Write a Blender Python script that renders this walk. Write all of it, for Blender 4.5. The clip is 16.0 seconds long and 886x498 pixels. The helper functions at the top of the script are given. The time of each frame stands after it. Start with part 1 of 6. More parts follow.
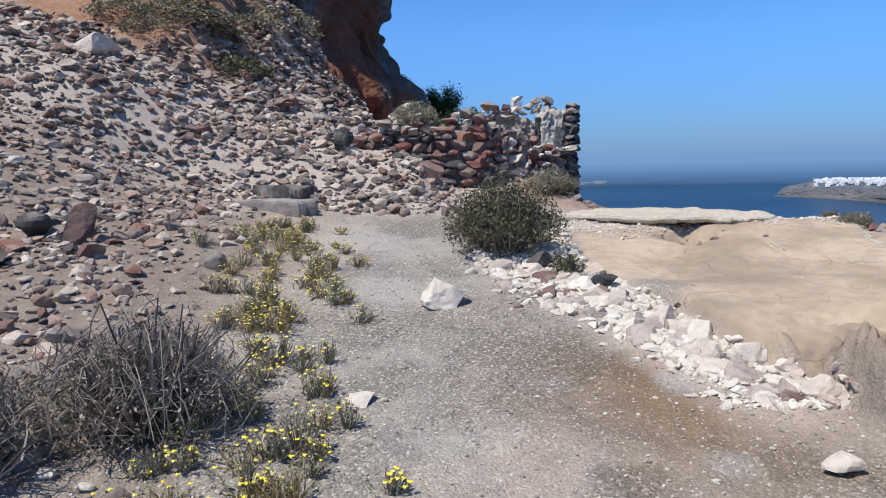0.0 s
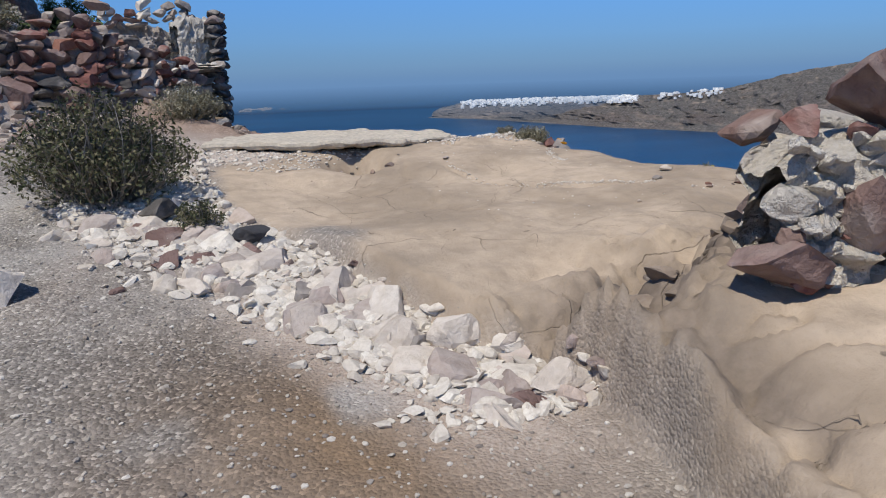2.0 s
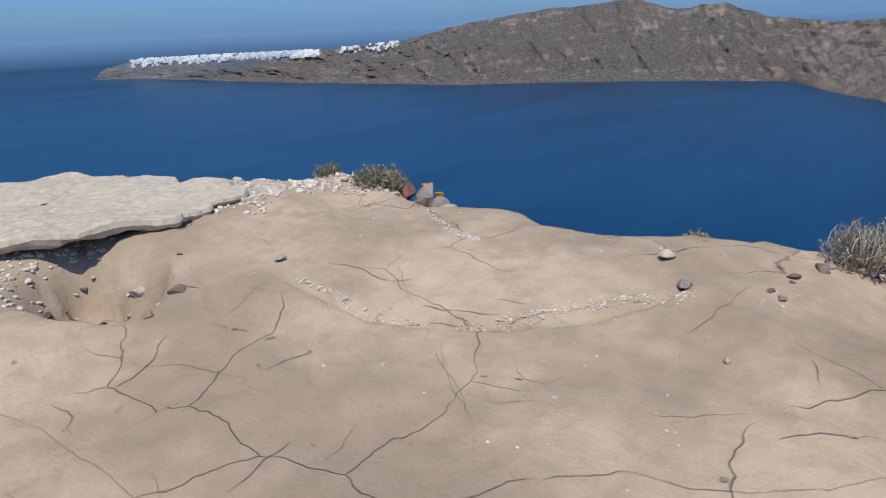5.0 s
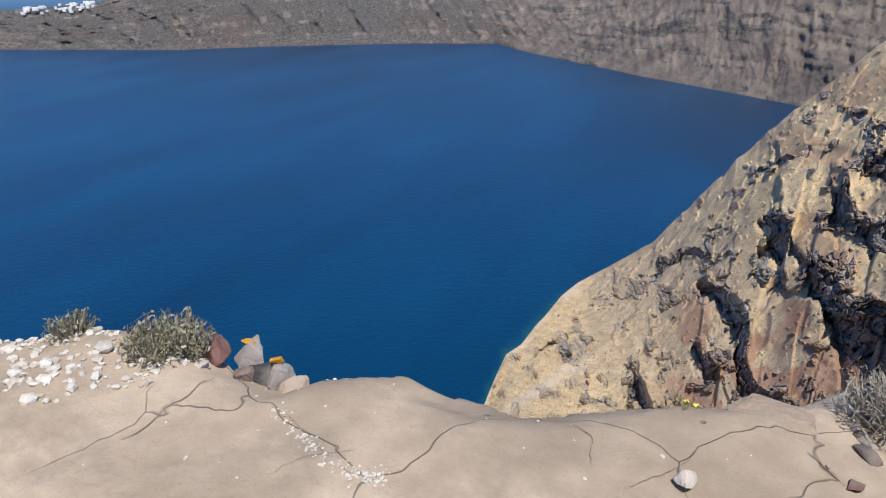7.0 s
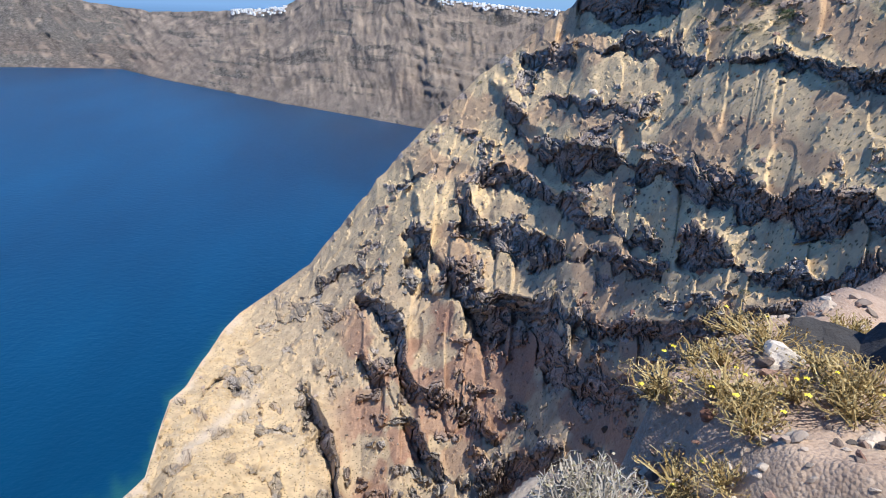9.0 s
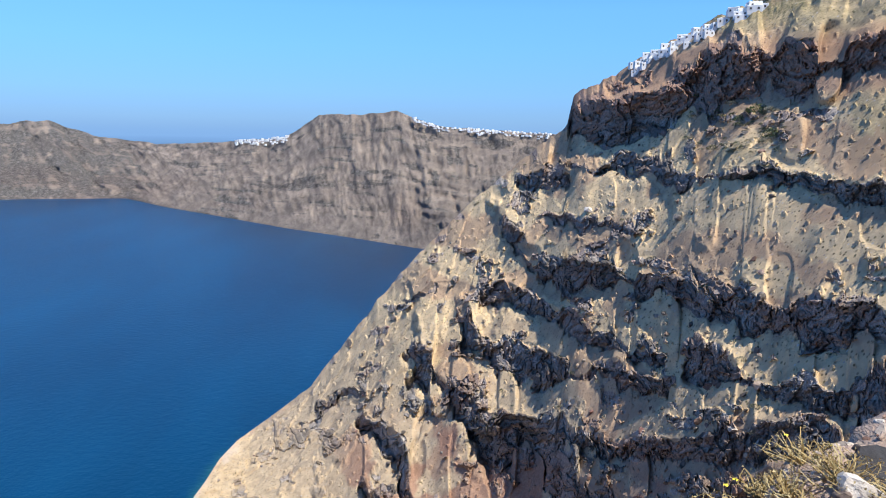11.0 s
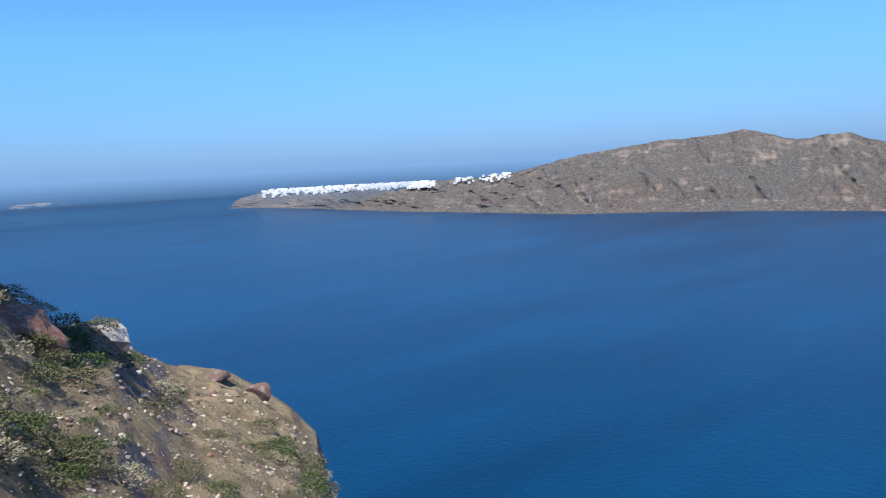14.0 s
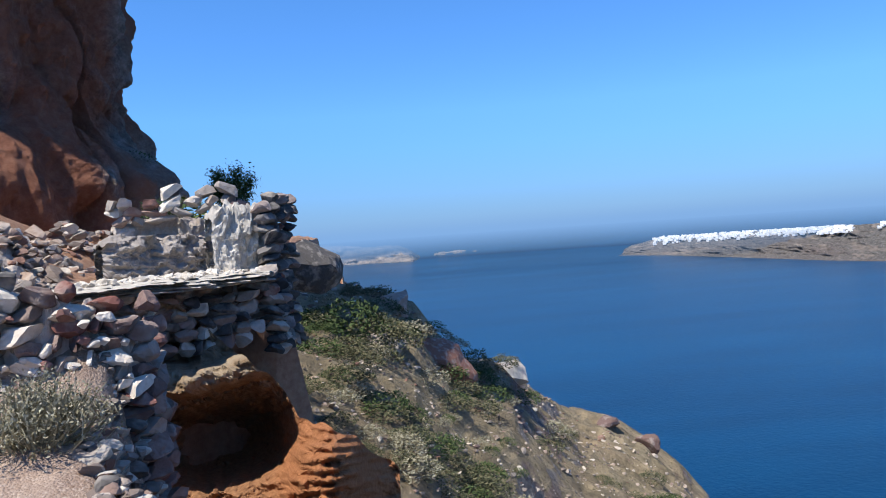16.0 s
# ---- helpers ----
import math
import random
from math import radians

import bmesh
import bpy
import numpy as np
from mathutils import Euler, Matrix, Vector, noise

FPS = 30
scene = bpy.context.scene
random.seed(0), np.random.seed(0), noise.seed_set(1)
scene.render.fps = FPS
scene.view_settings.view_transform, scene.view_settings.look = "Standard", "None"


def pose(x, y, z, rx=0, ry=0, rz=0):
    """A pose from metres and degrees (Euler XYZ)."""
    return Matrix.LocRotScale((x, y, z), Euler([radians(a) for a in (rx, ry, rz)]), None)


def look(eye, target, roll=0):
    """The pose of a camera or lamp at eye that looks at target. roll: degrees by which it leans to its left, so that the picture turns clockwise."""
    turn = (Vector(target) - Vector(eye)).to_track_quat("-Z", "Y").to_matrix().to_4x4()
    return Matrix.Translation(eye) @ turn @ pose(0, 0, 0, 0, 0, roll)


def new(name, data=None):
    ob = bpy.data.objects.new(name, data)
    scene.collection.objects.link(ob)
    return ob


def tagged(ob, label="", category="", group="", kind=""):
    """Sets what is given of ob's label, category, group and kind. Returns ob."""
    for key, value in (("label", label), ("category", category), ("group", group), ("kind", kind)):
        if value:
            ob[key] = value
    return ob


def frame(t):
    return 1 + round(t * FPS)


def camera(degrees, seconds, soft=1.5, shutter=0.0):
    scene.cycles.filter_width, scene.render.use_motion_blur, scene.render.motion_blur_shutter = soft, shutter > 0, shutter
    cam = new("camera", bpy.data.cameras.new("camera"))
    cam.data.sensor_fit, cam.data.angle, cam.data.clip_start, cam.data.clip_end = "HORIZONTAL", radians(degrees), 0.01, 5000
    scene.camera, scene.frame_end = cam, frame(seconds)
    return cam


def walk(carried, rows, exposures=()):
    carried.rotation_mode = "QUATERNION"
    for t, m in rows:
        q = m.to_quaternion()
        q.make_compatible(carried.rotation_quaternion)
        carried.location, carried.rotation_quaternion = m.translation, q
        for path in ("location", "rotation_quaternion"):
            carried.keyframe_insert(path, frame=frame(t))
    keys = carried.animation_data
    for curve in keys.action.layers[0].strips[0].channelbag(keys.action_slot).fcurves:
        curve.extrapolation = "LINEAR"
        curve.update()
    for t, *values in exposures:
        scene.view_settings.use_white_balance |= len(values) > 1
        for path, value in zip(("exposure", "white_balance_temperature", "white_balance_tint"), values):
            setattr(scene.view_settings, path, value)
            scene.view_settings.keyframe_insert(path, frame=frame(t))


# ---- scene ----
cam = camera(62.8, 16.0, soft=1.0)
PATH = [
    (0, (0.501, 0.248, 1.365), (0.433, 2.233, 1.127), -1.2),
    (0.5, (0.710, 0.486, 1.296), (0.969, 2.452, 1.035), -1.9),
    (1, (0.807, 0.877, 1.227), (1.307, 2.787, 0.910), -2.2),
    (1.5, (0.900, 1.364, 1.231), (1.563, 3.211, 0.844), -1.9),
    (2, (0.986, 1.916, 1.223), (1.760, 3.703, 0.767), -1.8),
    (2.5, (0.984, 2.482, 1.297), (1.860, 4.203, 0.776), -1.5),
    (3, (1.159, 3.000, 1.379), (2.147, 4.644, 0.813), -1.2),
    (5.5, (1.871, 5.176, 1.703), (3.359, 6.366, 1.096), -2.6),
    (6, (2.233, 5.621, 1.851), (3.802, 6.688, 1.219), -2.6),
    (6.5, (2.434, 5.913, 1.926), (4.090, 6.815, 1.261), -2.2),
    (7, (2.675, 6.117, 1.951), (4.417, 6.799, 1.246), -1.0),
    (7.5, (2.974, 6.152, 1.949), (4.785, 6.576, 1.213), -0.1),
    (8, (3.181, 6.144, 1.889), (5.027, 6.297, 1.134), 0.4),
    (8.5, (3.447, 6.109, 1.868), (5.302, 5.998, 1.129), 1.8),
    (11, (3.620, 6.300, 1.900), (5.583, 6.077, 1.589), 0.9),
    (11.5, (3.640, 6.360, 1.900), (5.612, 6.471, 1.589), 0.7),
    (12, (3.640, 6.420, 1.910), (5.557, 6.887, 1.584), 0.5),
    (12.5, (3.630, 6.480, 1.910), (5.439, 7.267, 1.578), -0.0),
    (13, (3.610, 6.530, 1.920), (5.270, 7.598, 1.598), -0.8),
    (13.5, (3.590, 6.580, 1.920), (5.062, 7.902, 1.631), -1.9),
    (14, (3.570, 6.620, 1.920), (4.816, 8.165, 1.675), -2.7),
    (14.5, (3.550, 6.650, 1.930), (4.543, 8.375, 1.734), -3.7),
    (15, (3.530, 6.680, 1.930), (4.266, 8.534, 1.787), -4.0),
    (15.5, (3.510, 6.700, 1.940), (4.010, 8.634, 1.848), -4.0),
    (16, (3.500, 6.720, 1.940), (3.813, 8.695, 1.887), -4.0),
]
EXPOSURES = ((0, 0.15), (1, -0.02), (2, -0.2), (3, -0.2), (5.5, -0.12), (6.5, -0.03), (7.2, 0.2), (8.5, 0.58), (11, 0.6), (13, 0.52), (16, 0.5))
walk(cam, [(t, look(e, g, r)) for t, e, g, r in PATH], EXPOSURES)

# ---- sky and sun ----
SUN_BEARING, SUN_HEIGHT = -127.0, 60.5      # degrees right of +y, degrees up
world = bpy.data.worlds.new("sky")
scene.world = world
world.use_nodes = True
wn = world.node_tree.nodes
sky = wn.new("ShaderNodeTexSky")
sky.sky_type = "NISHITA"
sky.sun_disc = False
sky.sun_elevation = radians(SUN_HEIGHT)
sky.sun_rotation = radians(SUN_BEARING)
sky.air_density, sky.dust_density, sky.ozone_density, sky.altitude = 1.0, 0.0, 5.0, 300
wn["Background"].inputs["Strength"].default_value = 0.15
# clear Aegean air: bluer than the model's, and deeper above the haze
way = wn.new("ShaderNodeTexCoord")
split = wn.new("ShaderNodeSeparateXYZ")
tone = wn.new("ShaderNodeValToRGB")
stops = tone.color_ramp.elements
stops.new(0.14), stops.new(0.42), stops.new(0.6)
for stop, (at, c) in zip(stops, ((0.0, (0.20, 0.33, 0.60)), (0.05, (0.25, 0.415, 0.71)), (0.16, (0.385, 0.645, 0.96)), (0.42, (0.40, 0.735, 1.03)), (0.9, (0.36, 0.48, 0.62)))[:len(stops)]):
    stop.position, stop.color = at, (*c, 1)
blue = wn.new("ShaderNodeMix")
blue.data_type, blue.blend_type = "RGBA", "MULTIPLY"
blue.inputs["Factor"].default_value = 1.0
wl = world.node_tree.links
wl.new(way.outputs["Generated"], split.inputs[0])
# haze goes on below the horizon
lift = wn.new("ShaderNodeMath")
lift.operation = "MAXIMUM"
lift.inputs[1].default_value = 0.008
join = wn.new("ShaderNodeCombineXYZ")
wl.new(split.outputs["Z"], lift.inputs[0])
wl.new(split.outputs["X"], join.inputs["X"])
wl.new(split.outputs["Y"], join.inputs["Y"])
wl.new(lift.outputs[0], join.inputs["Z"])
wl.new(join.outputs[0], sky.inputs["Vector"])
wl.new(split.outputs["Z"], tone.inputs["Fac"])
wl.new(sky.outputs[0], blue.inputs["A"])
wl.new(tone.outputs["Color"], blue.inputs["B"])
wl.new(blue.outputs["Result"], wn["Background"].inputs["Color"])

sun = new("sun", bpy.data.lights.new("sun", "SUN"))
sun.data.energy, sun.data.angle, sun.data.color = 4.4, radians(0.5), (1.0, 0.94, 0.84)
sb, sh = radians(SUN_BEARING), radians(SUN_HEIGHT)
toward = Vector((math.sin(sb) * math.cos(sh), math.cos(sb) * math.cos(sh), math.sin(sh)))
sun.matrix_world = look(toward * 60, (0, 0, 0))


# ---- numeric helpers ----
def hash3(ix, iy, iz, seed):
    h = (ix * 374761393 + iy * 668265263 + iz * 1274126177 + seed * 974711) & 0xFFFFFFFF
    h = ((h ^ (h >> 13)) * 1103515245) & 0xFFFFFFFF
    h = ((h ^ (h >> 16)) * 2246822519) & 0xFFFFFFFF
    return ((h ^ (h >> 15)) & 0xFFFFFF) / 0xFFFFFF


def vnoise(x, y, z=0.0, seed=0):
    """Smooth value noise from 0 to 1 on arrays."""
    x, y, z = np.broadcast_arrays(np.asarray(x, float), np.asarray(y, float), np.asarray(z, float))
    ix, iy, iz = (np.floor(v).astype(np.int64) for v in (x, y, z))
    fx, fy, fz = x - ix, y - iy, z - iz
    fx, fy, fz = (f * f * f * (f * (f * 6 - 15) + 10) for f in (fx, fy, fz))
    out = 0.0
    for dx in (0, 1):
        for dy in (0, 1):
            for dz in (0, 1):
                w = (fx if dx else 1 - fx) * (fy if dy else 1 - fy) * (fz if dz else 1 - fz)
                out = out + w * hash3(ix + dx, iy + dy, iz + dz, seed)
    return out


def fbm(x, y, z=0.0, octaves=4, seed=0):
    """Layered noise from about -1 to 1."""
    out, amp, total = 0.0, 1.0, 0.0
    for k in range(octaves):
        out = out + amp * (2 * vnoise(np.asarray(x) * 2 ** k, np.asarray(y) * 2 ** k, np.asarray(z) * 2 ** k, seed + 17 * k) - 1)
        total += amp
        amp *= 0.5
    return out / total * 1.6


def cells(u, v, seed):
    """Uneven cells of about unit size: each cell's random value, how near the point is to a joint (0 on it), and the distance to the cell's middle."""
    u, v = np.asarray(u, float), np.asarray(v, float)
    iu, iv = np.floor(u).astype(np.int64), np.floor(v).astype(np.int64)
    f1, f2, pick = np.full(u.shape, 9.0), np.full(u.shape, 9.0), np.zeros(u.shape)
    for du in (-1, 0, 1):
        for dv in (-1, 0, 1):
            cu, cv = iu + du, iv + dv
            d = np.hypot(cu + hash3(cu, cv, 0, seed) - u, cv + hash3(cu, cv, 1, seed) - v)
            near = d < f1
            f2 = np.where(near, f1, np.minimum(f2, d))
            pick = np.where(near, hash3(cu, cv, 2, seed), pick)
            f1 = np.where(near, d, f1)
    return pick, f2 - f1, f1


def smooth(a, b, x):
    t = np.clip((np.asarray(x, float) - a) / (b - a), 0, 1)
    return t * t * (3 - 2 * t)


def curve(x, *pairs):
    """Piecewise linear curve through the pairs."""
    return np.interp(x, pairs[0::2], pairs[1::2])


def mesh_object(name, verts, faces, material, parent=None, smooth_faces=False, attributes=()):
    me = bpy.data.meshes.new(name)
    me.from_pydata([tuple(v) for v in np.asarray(verts).tolist()], [], [tuple(f) for f in np.asarray(faces).tolist()] if isinstance(faces, np.ndarray) else faces)
    for m in (material if isinstance(material, (list, tuple)) else [material]):
        me.materials.append(m)
    if smooth_faces:
        me.polygons.foreach_set("use_smooth", [True] * len(me.polygons))
    for key, values in attributes:
        a = me.attributes.new(key, "FLOAT", "POINT")
        a.data.foreach_set("value", np.asarray(values, float).ravel())
    me.update()
    ob = new(name, me)
    if parent is not None:
        ob.parent = parent
    return ob


def grid_faces(nu, nv):
    i = np.arange(nu * nv).reshape(nu, nv)
    return np.stack([i[:-1, :-1], i[1:, :-1], i[1:, 1:], i[:-1, 1:]], -1).reshape(-1, 4)


# ---- materials ----
def shader(name):
    m = bpy.data.materials.new(name)
    m.use_nodes = True
    nt = m.node_tree
    return m, nt, nt.nodes["Principled BSDF"]


def nd(nt, kind, **values):
    n = nt.nodes.new(kind)
    for k, v in values.items():
        n.inputs[k].default_value = v
    return n


def noise_node(nt, scale, detail=4.0, rough=0.6, coords=None):
    n = nd(nt, "ShaderNodeTexNoise", Scale=scale, Detail=detail, Roughness=rough)
    if coords is not None:
        nt.links.new(coords, n.inputs["Vector"])
    return n.outputs["Fac"]


def ramp(nt, fac, *stops):
    r = nt.nodes.new("ShaderNodeValToRGB")
    els = r.color_ramp.elements
    while len(els) < len(stops):
        els.new(0.5)
    for el, (p, c) in zip(els, stops):
        el.position = p
        el.color = (*c, 1)
    nt.links.new(fac, r.inputs["Fac"])
    return r.outputs["Color"]


def mix(nt, fac, a, b, blend="MIX"):
    n = nt.nodes.new("ShaderNodeMix")
    n.data_type, n.blend_type = "RGBA", blend
    for socket, value in ((n.inputs["Factor"], fac), (n.inputs["A"], a), (n.inputs["B"], b)):
        if isinstance(value, bpy.types.NodeSocket):
            nt.links.new(value, socket)
        elif isinstance(value, (int, float)):
            socket.default_value = value
        else:
            socket.default_value = (*value, 1)
    return n.outputs["Result"]


def calc(nt, op, a, b=0.0, clamp=False):
    n = nt.nodes.new("ShaderNodeMath")
    n.operation, n.use_clamp = op, clamp
    for socket, value in zip(n.inputs, (a, b)):
        if isinstance(value, bpy.types.NodeSocket):
            nt.links.new(value, socket)
        else:
            socket.default_value = value
    return n.outputs[0]


def span(nt, value, a, b):
    n = nd(nt, "ShaderNodeMapRange", **{"From Min": a, "From Max": b})
    nt.links.new(value, n.inputs["Value"])
    return n.outputs["Result"]


def bump(nt, bsdf, height, strength, distance):
    b = nd(nt, "ShaderNodeBump", Strength=strength, Distance=distance)
    nt.links.new(height, b.inputs["Height"])
    nt.links.new(b.outputs["Normal"], bsdf.inputs["Normal"])


def attr(nt, name):
    n = nt.nodes.new("ShaderNodeAttribute")
    n.attribute_name = name
    return n.outputs["Fac"]


def place(nt):
    return nt.nodes.new("ShaderNodeNewGeometry").outputs["Position"]


def object_random(nt):
    return nt.nodes.new("ShaderNodeObjectInfo").outputs["Random"]


def island_random(nt):
    return nt.nodes.new("ShaderNodeNewGeometry").outputs["Random Per Island"]


def stone_material(name, colours, per="object", grain=18.0, relief=0.02):
    """Rough stone whose tone differs from piece to piece."""
    m, nt, p = shader(name)
    rnd = object_random(nt) if per == "object" else island_random(nt)
    n = len(colours)
    base = ramp(nt, rnd, *[((k + 0.5) / n, c) for k, c in enumerate(colours)])
    pos = place(nt)
    a = noise_node(nt, grain, 6, 0.65, pos)
    b = noise_node(nt, grain * 0.22, 3, 0.6, pos)
    base = mix(nt, span(nt, a, 0.40, 0.85), base, (0.66, 0.62, 0.57), "MULTIPLY")
    base = mix(nt, calc(nt, "MULTIPLY", span(nt, b, 0.5, 0.72), 0.55), base, (0.52, 0.47, 0.42))
    nt.links.new(base, p.inputs["Base Color"])
    p.inputs["Roughness"].default_value = 0.92
    p.inputs["Specular IOR Level"].default_value = 0.25
    bump(nt, p, calc(nt, "ADD", a, b), 0.9, relief)
    return m


def plain_material(name, colour, rough=0.85, grain=30.0, vary=0.35):
    m, nt, p = shader(name)
    pos = place(nt)
    f = noise_node(nt, grain, 4, 0.6, pos)
    dark = tuple(c * (1 - vary) for c in colour)
    nt.links.new(ramp(nt, f, (0.3, dark), (0.7, colour)), p.inputs["Base Color"])
    p.inputs["Roughness"].default_value = rough
    p.inputs["Specular IOR Level"].default_value = 0.25
    bump(nt, p, f, 0.5, 0.01)
    return m


def leaf_material(name, a, b, c):
    m, nt, p = shader(name)
    nt.links.new(ramp(nt, island_random(nt), (0.1, a), (0.5, b), (0.9, c)), p.inputs["Base Color"])
    p.inputs["Roughness"].default_value = 0.8
    p.inputs["Specular IOR Level"].default_value = 0.2
    return m


def ground_material():
    """Gravel path, bare tuff ledge, pale rubble soil and a darker grey-brown tone, blended by where each lies."""
    m, nt, p = shader("ground")
    pos = place(nt)
    fine = noise_node(nt, 55, 5, 0.7, pos)
    mid = noise_node(nt, 9, 5, 0.6, pos)
    wide = noise_node(nt, 0.8, 4, 0.55, pos)
    v = nd(nt, "ShaderNodeTexVoronoi", Scale=70.0)
    nt.links.new(pos, v.inputs["Vector"])
    pebble = v.outputs["Color"]
    sep = nt.nodes.new("ShaderNodeSeparateColor")
    nt.links.new(pebble, sep.inputs[0])
    pr = sep.outputs[0]
    gravel = ramp(nt, pr, (0.0, (0.15, 0.135, 0.12)), (0.5, (0.235, 0.213, 0.19)), (0.85, (0.31, 0.285, 0.255)), (1.0, (0.52, 0.48, 0.43)))
    gravel = mix(nt, calc(nt, "MULTIPLY", span(nt, wide, 0.46, 0.62), 0.6), gravel, (0.46, 0.435, 0.40))
    gravel = mix(nt, attr(nt, "brown"), gravel, (0.62, 0.46, 0.32), "MULTIPLY")
    tuff = ramp(nt, mid, (0.25, (0.42, 0.335, 0.25)), (0.75, (0.57, 0.46, 0.35)))
    tuff = mix(nt, calc(nt, "MULTIPLY", span(nt, wide, 0.42, 0.60), 0.6), tuff, (0.235, 0.185, 0.135))
    tuff = mix(nt, calc(nt, "MULTIPLY", span(nt, noise_node(nt, 2.6, 5, 0.65, pos), 0.55, 0.68), 0.5), tuff, (0.27, 0.22, 0.17))
    tuff = mix(nt, calc(nt, "MULTIPLY", span(nt, fine, 0.55, 0.75), 0.25), tuff, (0.2, 0.16, 0.12))
    bend = nd(nt, "ShaderNodeVectorMath")
    bend.operation = "MULTIPLY_ADD"
    wobble = nd(nt, "ShaderNodeTexNoise", Scale=1.6, Detail=4.0)
    nt.links.new(pos, wobble.inputs["Vector"])
    nt.links.new(wobble.outputs["Color"], bend.inputs[0])
    bend.inputs[1].default_value = (0.4, 0.4, 0.4)
    nt.links.new(pos, bend.inputs[2])
    cracks = nd(nt, "ShaderNodeTexVoronoi", Scale=1.15)
    cracks.feature = "DISTANCE_TO_EDGE"
    nt.links.new(bend.outputs[0], cracks.inputs["Vector"])
    seam = calc(nt, "MULTIPLY", span(nt, cracks.outputs["Distance"], 0.004, 0.0), span(nt, noise_node(nt, 1.1, 2, 0.5, pos), 0.46, 0.56))
    pits = nd(nt, "ShaderNodeTexVoronoi", Scale=6.5)
    nt.links.new(bend.outputs[0], pits.inputs["Vector"])
    seam = calc(nt, "MAXIMUM", seam, calc(nt, "MULTIPLY", span(nt, pits.outputs["Distance"], 0.10, 0.05), span(nt, noise_node(nt, 3.1, 2, 0.5, pos), 0.58, 0.62)))
    tuff = mix(nt, calc(nt, "MULTIPLY", seam, 0.5), tuff, (0.10, 0.08, 0.06))
    pale = ramp(nt, fine, (0.25, (0.34, 0.27, 0.22)), (0.5, (0.5, 0.42, 0.36)), (0.75, (0.66, 0.60, 0.53)))
    red = ramp(nt, mid, (0.3, (0.26, 0.13, 0.075)), (0.7, (0.40, 0.24, 0.15)))
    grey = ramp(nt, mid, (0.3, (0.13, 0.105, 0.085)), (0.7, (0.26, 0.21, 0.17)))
    c = mix(nt, attr(nt, "pale"), gravel, pale)
    c = mix(nt, attr(nt, "red"), c, red)
    c = mix(nt, attr(nt, "tuff"), c, tuff)
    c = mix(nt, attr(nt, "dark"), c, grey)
    nt.links.new(c, p.inputs["Base Color"])
    p.inputs["Roughness"].default_value = 0.95
    p.inputs["Specular IOR Level"].default_value = 0.2
    notuff = calc(nt, "SUBTRACT", 1.0, calc(nt, "MULTIPLY", attr(nt, "tuff"), 0.97))
    h = calc(nt, "ADD", calc(nt, "MULTIPLY", calc(nt, "SUBTRACT", 1.0, v.outputs["Distance"]), notuff), calc(nt, "MULTIPLY", mid, 0.8))
    h = calc(nt, "ADD", h, calc(nt, "MULTIPLY", fine, 0.6))
    h = calc(nt, "ADD", h, calc(nt, "MULTIPLY", noise_node(nt, 3.5, 8, 0.7, pos), 2.2))
    h = calc(nt, "SUBTRACT", h, calc(nt, "MULTIPLY", calc(nt, "MULTIPLY", seam, attr(nt, "tuff")), 1.2))
    bump(nt, p, h, 0.7, 0.012)
    return m


